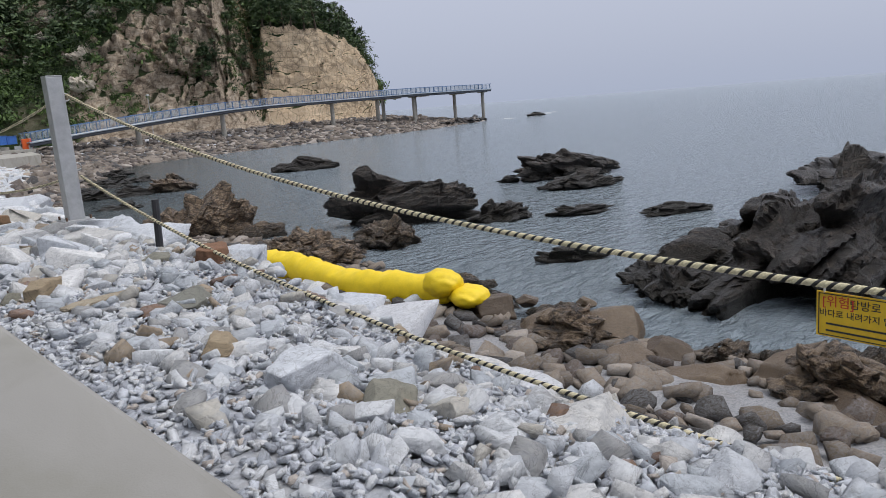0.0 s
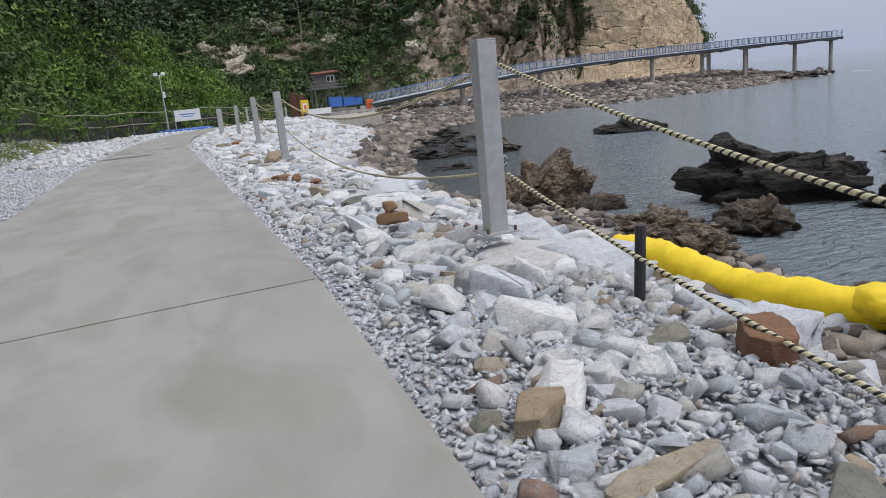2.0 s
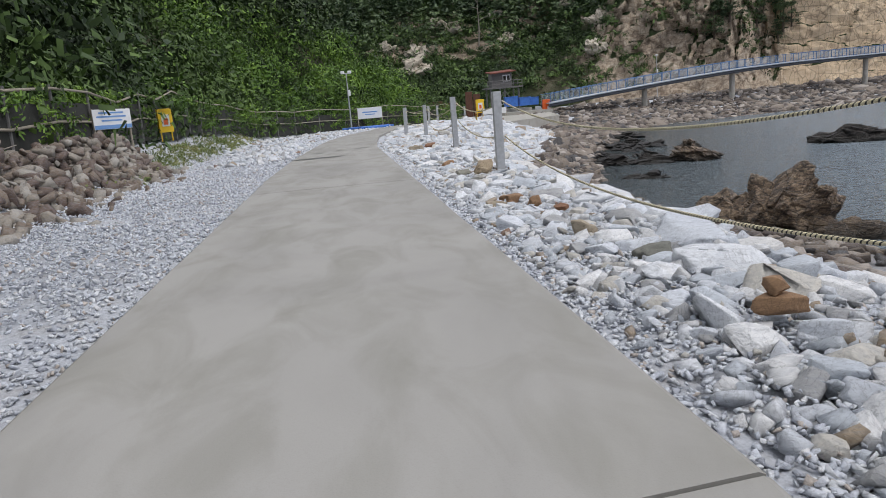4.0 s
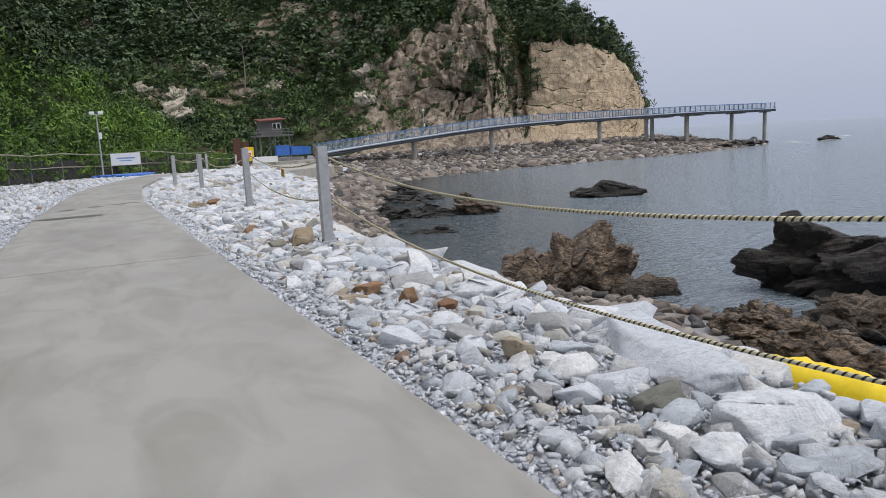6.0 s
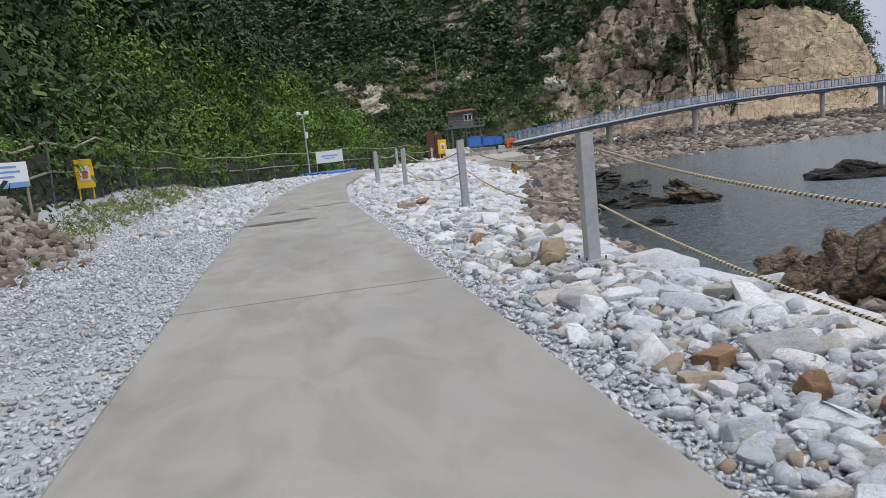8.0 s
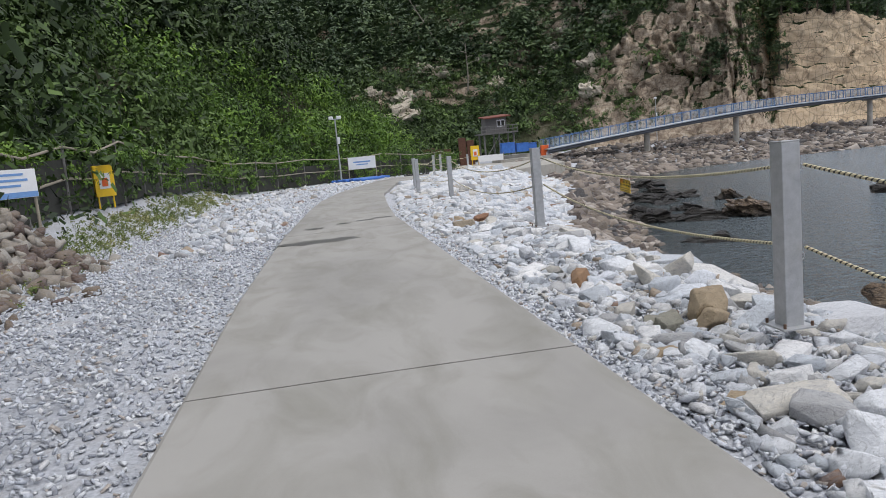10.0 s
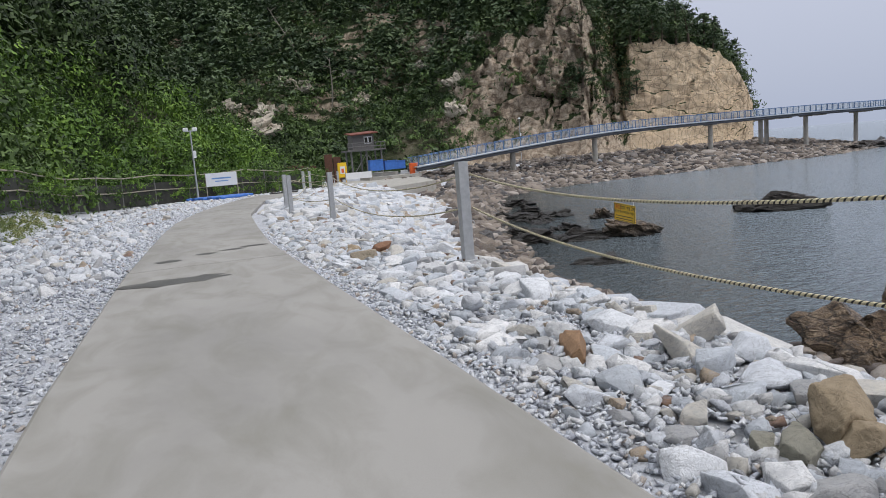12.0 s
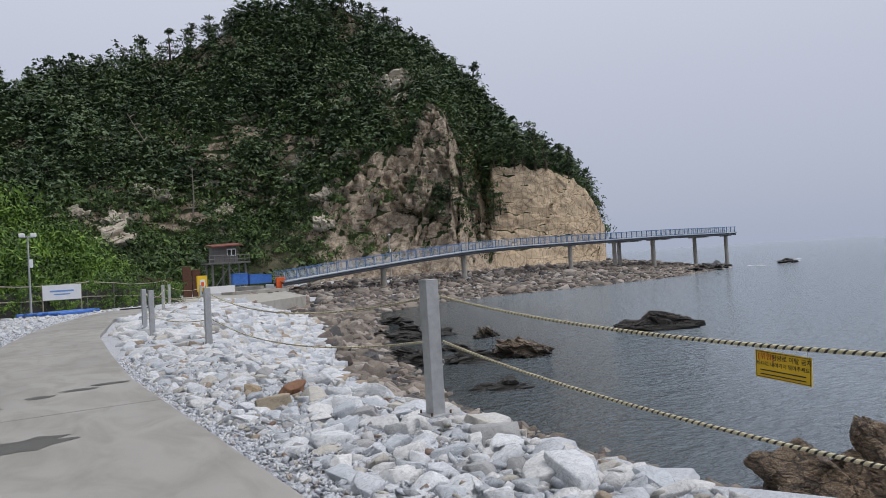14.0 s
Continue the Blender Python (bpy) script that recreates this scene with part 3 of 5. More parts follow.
# bearing, distance and height of the foot, distance and height of the ridge, cliff share, setback
HEAD = [(-35, 115, 3, 190, 48, .15, .12), (-15, 92, 2, 185, 46, .15, .12), (0, 88, .2, 181, 43, .12, .10), (6, 100, -.4, 181, 49, .15, .2), (12, 110, -.5, 180, 54, .2, .3),
        (18.3, 115, -.7, 180, 64, .2, .32), (22, 119, -.8, 180, 67, .24, .27), (25, 125, -.8, 180, 67, .30, .09), (28, 127, -.8, 180, 62, .36, .09), (30.2, 129, -.8, 179, 56, .42, .08),
        (31.3, 130, -.8, 179, 54, .58, .10), (33.0, 131, -.8, 178, 49.5, .62, .14), (34.5, 137, -.8, 178, 45, .42, .26), (35.9, 143, -.8, 178, 40, .35, .25),
        (36.6, 146, -.8, 178, 37.5, .54, .07), (39.7, 149, -.9, 178, 29, .70, .08), (42.3, 155, -1, 177, 22.5, .88, .10), (43.8, 160, -1.4, 175, 17.5, .94, .14),
        (44.7, 163, -2, 172, 12, .94, .2), (45.2, 168, -3.5, 174, 7, .9, .4), (44.4, 205, -4, 196, 9, .5, .4)]
HEAD = [(*bearing(a, r, z), *bearing(a, r2, z2), c, b) for a, r, z, r2, z2, c, b in HEAD]
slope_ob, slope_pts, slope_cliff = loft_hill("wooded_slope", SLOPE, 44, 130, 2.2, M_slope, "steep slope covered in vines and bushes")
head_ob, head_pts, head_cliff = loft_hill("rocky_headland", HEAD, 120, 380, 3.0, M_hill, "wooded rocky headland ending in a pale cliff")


def leaf_quads(c, nrm, size, rng, long=1.5):
    """Leaf blades at places c that face along nrm: vertices and quads."""
    n = len(c)
    nrm = nrm / np.linalg.norm(nrm, axis=1)[:, None]
    u = np.cross(nrm, rng.normal(size=(n, 3)))
    u /= np.linalg.norm(u, axis=1)[:, None]
    w = np.cross(nrm, u)
    q = np.array([(-0.5, -long, 0.1), (0.55, -0.8 * long, -0.05), (0.45, long, 0.12), (-0.5, 0.85 * long, -0.1)])
    v = c[:, None] + size[:, None, None] * (q[None, :, :1] * u[:, None] + q[None, :, 1:2] * w[:, None] + q[None, :, 2:] * nrm[:, None])
    return v.reshape(-1, 3), np.arange(n * 4).reshape(-1, 4)


def leaf_clump(seed, leaves, spread=(1, 1, 0.7), leaf=0.16):
    """A billowing bush: several lobes whose leaves face outwards, open underneath."""
    rng = np.random.default_rng(seed)
    lobes = rng.normal(0, 0.42, (6, 3)) * np.array([1, 1, 0.75])
    rad = rng.uniform(0.38, 0.62, 6)
    k = rng.integers(0, 6, leaves)
    d = rng.normal(size=(leaves, 3))
    d[:, 2] = np.where(d[:, 2] < -0.5, -d[:, 2], d[:, 2])
    d /= np.linalg.norm(d, axis=1)[:, None]
    c = (lobes[k] + d * (rad[k] * rng.uniform(0.8, 1.08, leaves))[:, None]) * np.array(spread)
    return leaf_quads(c, d + 0.3 * rng.normal(size=(leaves, 3)), leaf * rng.uniform(0.6, 1.4, leaves), rng)


def pine_crown(seed, tiers=6, pads=5, leaves=5, size=0.075):
    """A pine's crown of unit height: tiers of flat needle pads, wide below and narrow above."""
    rng = np.random.default_rng(seed)
    c, nn = [], []
    for k in range(tiers):
        h = 0.12 + 0.86 * k / (tiers - 1)
        reach = 0.40 * (1.08 - h) ** 0.7
        for a in rng.uniform(0, 6.28, pads if k < tiers - 2 else 3):
            m = np.array([math.cos(a), math.sin(a), 0]) * reach * rng.uniform(0.35, 1.0) + (0, 0, h + rng.normal(0, 0.04))
            e = rng.normal(0, 1, (leaves, 3)) * np.array([0.10, 0.10, 0.022]) * (1.35 - h)
            c.append(m + e)
            nn.append(np.array([0.5 * math.cos(a), 0.5 * math.sin(a), 1.0]) + 0.4 * rng.normal(size=(leaves, 3)))
    c, nn = np.concatenate(c), np.concatenate(nn)
    return leaf_quads(c, nn, size * rng.uniform(0.35, 0.75, len(c)), rng, 1.3)


def surface_points(pts, count, rng, keep):
    """Random places on a lofted hillside, with their upward tilt."""
    a = pts[1:, :-2] - pts[:-1, :-2]
    b = pts[:-1, 1:-1] - pts[:-1, :-2]
    nrm = np.cross(a, b)
    area = np.linalg.norm(nrm, axis=2)
    up = np.abs(nrm[..., 2]) / np.maximum(area, 1e-6)
    w = (area * keep(up, pts[:-1, :-2])).ravel()
    cell = rng.choice(len(w), count, p=w / w.sum())
    i, j = cell // area.shape[1], cell % area.shape[1]
    fu, fv = rng.uniform(0, 1, count)[:, None], rng.uniform(0, 1, count)[:, None]
    return pts[i, j] + a[i, j] * fu + b[i, j] * fv, up[i, j]


def patchy(p, scale, shift):
    return fbm(p.reshape(-1, 3) + shift, scale, 3).reshape(p.shape[:2])


def growth(p):
    """How much grows on the headland: little on cliff faces and on a few bare ribs, nothing by the beach."""
    rib = np.clip(0.95 + 1.6 * patchy(p, 0.07, 7), 0.4, 1.3)
    face = 1 - np.clip(head_cliff[:-1, :-2] * 1.25, 0, np.where(p[..., 0] > 84, 1.0, 0.93))
    face = np.where((p[..., 0] < 62) & (p[..., 2] < 6), 1.0, face)
    return rib * face * np.where(p[..., 0] < -40, 0.2, 1) * np.where(p[..., 0] > 45, np.clip((p[..., 2] - 0.5) / 5, 0.02, 1), 1)


rng = np.random.default_rng(5)
CL = [leaf_clump(k, 76, (1, 1, 0.8), 0.078) for k in range(6)]
CS = [leaf_clump(20 + k, 170, (1, 1, 0.85), 0.042) for k in range(6)]
PC = [pine_crown(60 + k) for k in range(6)]
# undergrowth and broadleaf crowns of the headland
at, up = surface_points(head_pts, 4700, rng, lambda up, p: growth(p) * np.clip(1.5 - p[..., 2] / 40, 0.35, 1.3))
v, f = scatter(CL, at + np.array([0, 0, 0.3]), np.clip(np.exp(rng.normal(0.45, 0.35, len(at))), 0.8, 3.2), rng, 0.25)
thing("headland_shrubs", mesh_from("headland_shrubs", v, f, M_leaf), M_leaf, "dense dark green shrubs and vines on the headland", "shrubs", "", "stuff")
# pines of the headland wood
at, up = surface_points(head_pts, 2900, rng, lambda up, p: growth(p) ** 1.5 * np.clip((p[..., 2] - 10) / 16, 0.02, 1))
v, f = scatter(PC, at - np.array([0, 0, 0.8]), rng.uniform(4.0, 7.5, len(at)), rng, 0.06)
thing("headland_pine_wood", mesh_from("headland_pine_wood", v, f, M_pine), M_pine, "dark pine wood covering the upper headland", "trees", "", "stuff")
# vines and bushes on the near slope
at, up = surface_points(slope_pts, 2500, rng, lambda up, p: np.where(p[..., 1] < 0, 0.1, 1.0) * np.clip(1.6 - p[..., 2] / 26, 0.5, 1.5))
patch = fbm(at + 3, 0.10, 3)
bright = (patch > np.where(at[:, 1] > 55, -0.22, 0.15)) & (at[:, 2] < np.where(at[:, 1] < 50, 3.0, 10.5)) & (at[:, 2] > 0.6)
# high crowns and conifers take the leaf copy darkened as shade
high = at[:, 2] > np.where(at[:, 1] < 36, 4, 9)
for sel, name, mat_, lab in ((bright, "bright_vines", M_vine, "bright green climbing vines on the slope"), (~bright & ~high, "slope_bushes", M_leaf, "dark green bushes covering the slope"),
                             (~bright & high, "slope_trees", M_shaded_leaf, "tree crowns with shade-darkened leaves on the upper slope")):
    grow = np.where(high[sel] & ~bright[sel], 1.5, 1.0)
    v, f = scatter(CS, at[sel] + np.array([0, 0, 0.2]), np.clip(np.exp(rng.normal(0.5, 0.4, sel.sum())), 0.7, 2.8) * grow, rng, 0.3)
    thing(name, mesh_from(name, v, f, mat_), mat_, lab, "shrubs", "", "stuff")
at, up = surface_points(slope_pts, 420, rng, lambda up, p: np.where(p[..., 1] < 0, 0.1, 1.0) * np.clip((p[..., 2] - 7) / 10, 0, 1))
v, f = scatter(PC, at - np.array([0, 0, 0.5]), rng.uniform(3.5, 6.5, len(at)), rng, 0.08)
thing("slope_pines", mesh_from("slope_pines", v, f, M_shaded_leaf), M_shaded_leaf, "conifer crowns with shade-darkened needles on the upper slope", "trees", "", "stuff")


def pine_tree(at, height, seed, lean=0.0):
    rng = np.random.default_rng(seed)
    e = empty("pine_tree", at, "dark windswept pine on the headland ridge", "tree", "ridge pines")
    pts = [Vector((lean * height * k ** 1.6, 0.12 * math.sin(3 * k + seed), height * k)) for k in np.linspace(0, 1, 7)]
    v, f = tube(pts, np.linspace(0.22, 0.05, 7), 7)
    part("trunk", mesh_from("trunk", v, f, M_bark, True), M_bark, e)
    vs, fs, base = [], [], 0
    for k in range(16):
        h = rng.uniform(0.2, 1.0)
        a = rng.uniform(0, 6.28)
        reach = height * (1.1 - h) * rng.uniform(0.2, 0.42) + 0.2
        s = Vector((lean * height * h ** 1.6, 0, height * h))
        t = s + Vector((math.cos(a) * reach, math.sin(a) * reach, reach * rng.uniform(-0.05, 0.3)))
        v, f = tube([s, (s + t) / 2 + Vector((0, 0, 0.1)), t], [0.06, 0.045, 0.02], 5)
        part("limb", mesh_from("limb", v, f, M_bark), M_bark, e)
        m = rng.integers(40, 56)
        along = rng.uniform(0.35, 1.1, m)[:, None]
        c = np.array(s) * (1 - along) + np.array(t) * along + rng.normal(0, 1, (m, 3)) * np.array([0.075, 0.075, 0.028]) * height * (1.3 - 0.6 * h)
        v, f = leaf_quads(c, np.array([0, 0, 1.0]) + 0.6 * rng.normal(size=(m, 3)), height * 0.020 * rng.uniform(0.7, 1.4, m), rng, 1.6)
        vs.append(v)
        fs.append(f + base)
        base += len(v)
    part("crown", mesh_from("crown", np.concatenate(vs), np.concatenate(fs), M_pine), M_pine, e)
    return e


def on_headland(az, el):
    """The first place of the headland met at that bearing and height angle from the middle of the path."""
    q = head_pts[:, :-1].reshape(-1, 3) - np.array([-0.35, 17, 1.66])
    r = np.hypot(q[:, 0], q[:, 1])
    miss = np.abs(np.degrees(np.arctan2(q[:, 0], q[:, 1])) - az) + np.abs(np.degrees(np.arctan2(q[:, 2], r)) - el)
    near = np.nonzero(miss < miss.min() + 0.35)[0]
    return head_pts[:, :-1].reshape(-1, 3)[near[np.argmin(r[near])]]


prng = np.random.default_rng(9)
ridge = head_pts[:, -2]
pines = [pine_tree((0, 0, -60), 5.5, s, ln) for s, ln in ((1, 0.1), (2, -0.06), (3, 0.16), (4, 0.0))]
spots = [ridge[i] + prng.normal(0, 0.8, 3) * np.array([1, 1, 0]) for i in range(40, 326, 5)]
# pines in the gully beside the crag, at its foot and along the cliff top
for az, el in ((34.6, 8), (35.0, 10), (35.5, 7.5), (36.0, 9), (36.6, 7.6), (34.3, 6), (35.2, 5), (36.0, 4.6), (36.6, 3.6), (37.2, 3.4), (36.2, 2.8), (35.0, 3.6), (31.6, 3.8), (32.3, 3.4), (30.2, 4.6), (33.4, 4.4),
               (37.4, 7.6), (38.3, 7.4), (39.2, 7.4), (40.3, 7.0), (41.2, 6.9), (42.0, 6.8), (43.0, 6.4), (38.0, 8.4), (39.5, 8.3)):
    spots.append(on_headland(az, el))
for k, s in enumerate(spots):
    m = pose(s[0], s[1], s[2] - 0.4, 0, 0, prng.uniform(0, 360)) @ Matrix.Diagonal((*([prng.uniform(0.75, 1.35)] * 3), 1))
    src = pines[k % 4]
    if k < 4:
        src.matrix_world = m
    else:
        c = copy_thing(src, pose(0, 0, 0))
        c.matrix_world = m


def dead_tree(at, height, lean, seed):
    rng = np.random.default_rng(seed)
    e = empty("dead_tree", at, "bleached bare dead tree standing in the hillside wood", "tree", "dead trees")
    k = np.linspace(0, 1, 8)
    pts = np.c_[lean * height * k + 0.15 * np.sin(5 * k), -1.5 * k, height * k]
    v, f = tube(pts, np.linspace(0.17, 0.05, 8), 7)
    part("trunk", mesh_from("trunk", v, f, M_dead, True), M_dead, e)
    for h in (0.55, 0.7, 0.8, 0.92):
        s = Vector((np.interp(h, k, pts[:, 0]), np.interp(h, k, pts[:, 1]), height * h))
        t = s + Vector((rng.choice([-1, 1]) * rng.uniform(0.8, 2.0), -0.4, rng.uniform(0.2, 1.0)))
        v, f = tube([s, (s + t) / 2 + Vector((0, 0, 0.15)), t], [0.07, 0.05, 0.03], 5)
        part("branch", mesh_from("branch", v, f, M_dead), M_dead, e)
    return e


q = on_headland(11.0, 8.2)
dead_tree((q[0], q[1] - 1.5, q[2] - 0.3), 10.5, -0.55, 2)
q = on_headland(12.6, 4.6)
dead_tree((q[0], q[1] - 1.5, q[2] - 0.3), 8.5, 0.02, 5)


# ---- boardwalk pier on concrete columns ----
def pier_line(x):
    px = np.array([29.5, 40.3, 46, 52.3, 61.7, 72, 88.2, 112, 138.4])
    py = np.array([103.4, 105.2, 106.2, 107.3, 109.0, 110.8, 113.6, 114.9, 116.4])
    pz = np.array([0.3, 1.3, 1.8, 2.33, 3.0, 3.4, 3.66, 4.05, 4.15])
    return np.array([x, np.interp(x, px, py), np.interp(x, px, pz)])


pier = empty("boardwalk_pier", (0, 0, 0), "grey steel boardwalk pier with blue-grey railings on concrete columns", "pier", "", "structure")
nodes_x = np.linspace(29.5, 138.4, 76)
line = np.array([pier_line(x) for x in nodes_x])
for _ in range(3):
    line[1:-1] = (line[:-2] + 2 * line[1:-1] + line[2:]) / 4
HALF = 1.3


def pier_strip(off, z0, z1, w):
    """A beam that runs the whole pier at an offset from its middle."""
    t = np.gradient(line, axis=0)
    t[:, 2] = 0
    t /= np.linalg.norm(t, axis=1)[:, None]
    nrm = np.c_[-t[:, 1], t[:, 0], t[:, 2] * 0]
    c = line + nrm * off
    ring = np.stack([c + nrm * w / 2 + (0, 0, z0), c - nrm * w / 2 + (0, 0, z0), c - nrm * w / 2 + (0, 0, z1), c + nrm * w / 2 + (0, 0, z1)], 1)
    n = len(c)
    i, j = np.meshgrid(np.arange(n - 1), np.arange(4), indexing="ij")
    f = np.stack([i * 4 + j, i * 4 + (j + 1) % 4, (i + 1) * 4 + (j + 1) % 4, (i + 1) * 4 + j], -1).reshape(-1, 4)
    f = np.concatenate([f, [[0, 1, 2, 3]], [[4 * n - 1, 4 * n - 2, 4 * n - 3, 4 * n - 4]]])
    return ring.reshape(-1, 3), f


def strip_part(name, off, z0, z1, w, material, label=""):
    v, f = pier_strip(off, z0, z1, w)
    return part(name, mesh_from(name, v, f, material), material, pier, label)


strip_part("deck", 0, -0.12, 0.0, 2 * HALF + 0.3, M_old_concrete, "pale deck boards")
for s in (-1, 1):
    # girder colour darkened to paint the shadow under the deck edge
    strip_part("girder", s * (HALF - 0.1), -0.62, -0.20, 0.22, M_girder, "edge girder coloured dark as the shadow under the deck")
    strip_part("fascia", s * (HALF + 0.12), -0.20, 0.03, 0.10, M_rail_infill, "pale painted deck edge")
    strip_part("handrail", s * HALF, 1.18, 1.25, 0.09, M_blue_rail)
    strip_part("bottom_rail", s * HALF, 0.10, 0.15, 0.06, M_blue_rail)
    for zz in np.linspace(0.24, 1.04, 7):
        strip_part("infill_rail", s * HALF, zz, zz + 0.04, 0.03, M_rail_infill)
bm = box((0.07, 0.14, 1.25), (0, 0, 0.6), 0.01)
bmesh.ops.translate(bm, verts=[v for v in bm.verts if v.co.z > 0.9], vec=(0, 0, 0))
stan = bpy.data.meshes.new("stanchion")
bm.to_mesh(stan)
bm.free()
stan.materials.append(M_blue_rail)
for s in (-1, 1):
    for x in np.arange(30, 138.4, 1.5):
        i = np.interp(x, line[:, 0], np.arange(len(line)))
        y, z = np.interp(x, line[:, 0], line[:, 1]), np.interp(x, line[:, 0], line[:, 2])
        o = part("stanchion", stan, M_blue_rail, pier)
        o.location = (x, y + s * HALF, z - 0.02)
for x, dy, base in ((45.7, 0, -4.2), (61.3, 0, -4.2), (87.7, 0, -4.6), (112, 0.6, -4.6), (115, 3.2, -4.4), (102.5, 2.6, -4), (106, 4.5, -4), (128, 2.2, -4.2), (136.4, 0, -5)):
    y, z = np.interp(x, line[:, 0], line[:, 1]), np.interp(x, line[:, 0], line[:, 2])
    bm = rod((x, y + dy, base), (x, y + dy, z - 0.75), 0.42, 0.40, 18)
    c = part("column", bm, M_old_concrete, pier, "round concrete column")
    part("column_head", box((0.9, 2.4 + abs(dy), 0.32), (x, y + dy / 2, z - 0.64), 0.03), M_old_concrete, pier)
part("end_platform", box((36, 3.2, 0.3), (119, 118.2, 3.85), 0.02, turn=Matrix.Rotation(0.055, 4, "Z")), M_old_concrete, pier)


# ---- rope fence: steel posts, two ropes a span ----
POSTS = [(2.85, -8.2, -0.3), (2.855, 5.46, 0.096), (2.99, 15.9, 0.064), (3.38, 23.2, 0.10), (3.94, 34.7, -0.03), (3.53, 39.8, -0.08), (3.9, 43.4, -0.08),
         (6.6, 54.5, -0.1), (8.0, 60.2, -0.15), (11.6, 68, -0.4)]
LOW_TIE = [0.45, 0.43, 0.60, 0.74, 0.6, 0.55, 0.55, 0.55, 0.55, 0.55]


def fence_post(at, turn, tilt):
    e = empty("fence_post", at, "square galvanised steel rope-fence post on a base plate", "post", "rope fence posts")
    e.matrix_world = pose(*at, tilt[0], tilt[1], turn)
    part("tube", box((0.145, 0.145, 1.37), (0, 0, 0.685), 0.008), M_steel, e)
    part("cap", box((0.147, 0.147, 0.012), (0, 0, 1.375), 0.004), M_steel, e)
    part("base_plate", box((0.27, 0.27, 0.014), (0, 0, 0.008), 0.003), M_steel, e)
    for x in (-0.11, 0.11):
        for y in (-0.11, 0.11):
            part("bolt", rod((x, y, 0.0), (x, y, 0.05), 0.011, sides=6), M_bolt, e, "rusty anchor bolt")
    for z in (0.52, 1.18):
        v, f = tube([(0.035 * math.cos(a) + 0.10, 0, z + 0.035 * math.sin(a)) for a in np.linspace(0, 6.28, 12)], 0.006, 5)
        part("rope_ring", mesh_from("rope_ring", v, f, M_steel, True), M_steel, e)
    return e


first_post = fence_post((*POSTS[0],), 4, (0.4, -0.3))
for k, q in enumerate(POSTS[1:]):
    c = copy_thing(first_post, pose(0, 0, 0))
    c.matrix_world = pose(*q, random.uniform(-0.6, 0.6), random.uniform(-0.6, 0.6), random.uniform(-6, 6))


def rope(a, b, sag, seg_per_turn=8):
    """A three-strand rope with one dark strand, hanging between two places."""
    a, b = Vector(a), Vector(b)
    length = (b - a).length
    e = empty("rope", tuple((a + b) / 2), "yellow and black twisted rope strung between fence posts", "rope", "fence ropes")
    pitch, r, n = 0.048, 0.0068, int(length / 0.048 * seg_per_turn)
    s = np.linspace(0, 1, n)
    c = np.array(a)[None] * (1 - s[:, None]) + np.array(b)[None] * s[:, None]
    c[:, 2] -= sag * 4 * s * (1 - s)
    c -= np.array((a + b) / 2)
    d = np.array((b - a).normalized())
    u = np.cross(d, (0, 0, 1.0)); u /= np.linalg.norm(u)
    w = np.cross(u, d)
    for k in range(3):
        ph = 2 * np.pi * (s * length / pitch + k / 3)
        v, f = tube(c + r * (np.cos(ph)[:, None] * u + np.sin(ph)[:, None] * w), r * 1.12, 5)
        m_ = M_rope_dark if k == 0 else M_rope_pale
        part("strand", mesh_from("strand", v, f, m_, True), m_, e, "black strand" if k == 0 else "pale yellow strand")
    return e


SAGS = [0.84, 0.38, 0.20, 0.3, 0.1, 0.1, 0.25, 0.15, 0.2]
for k, (p, q) in enumerate(zip(POSTS[:-1], POSTS[1:])):
    for h0, h1, extra in ((1.2, 1.2, 0), (LOW_TIE[k], LOW_TIE[k + 1], -0.08 if k == 0 else 0.0)):
        rope((p[0] + 0.09, p[1] + 0.08, p[2] + h0), (q[0] + 0.09, q[1] - 0.08, q[2] + h1), SAGS[k] + extra, 6 if k < 3 else 3)


# ---- loose stones ----
def boulder(at, size, seed, material, label, squash=(1, 0.85, 0.6), turn=None, sub=4, group="", tilt=(0, 0), planes=12):
    v, f = rock_shape(seed, sub, planes, 0.05, squash)
    ob = thing("boulder", mesh_from("boulder", v * size, f, material, False), material, label, "rock", group)
    ob.matrix_world = pose(*at, tilt[0], tilt[1], random.uniform(0, 360) if turn is None else turn)
    return ob


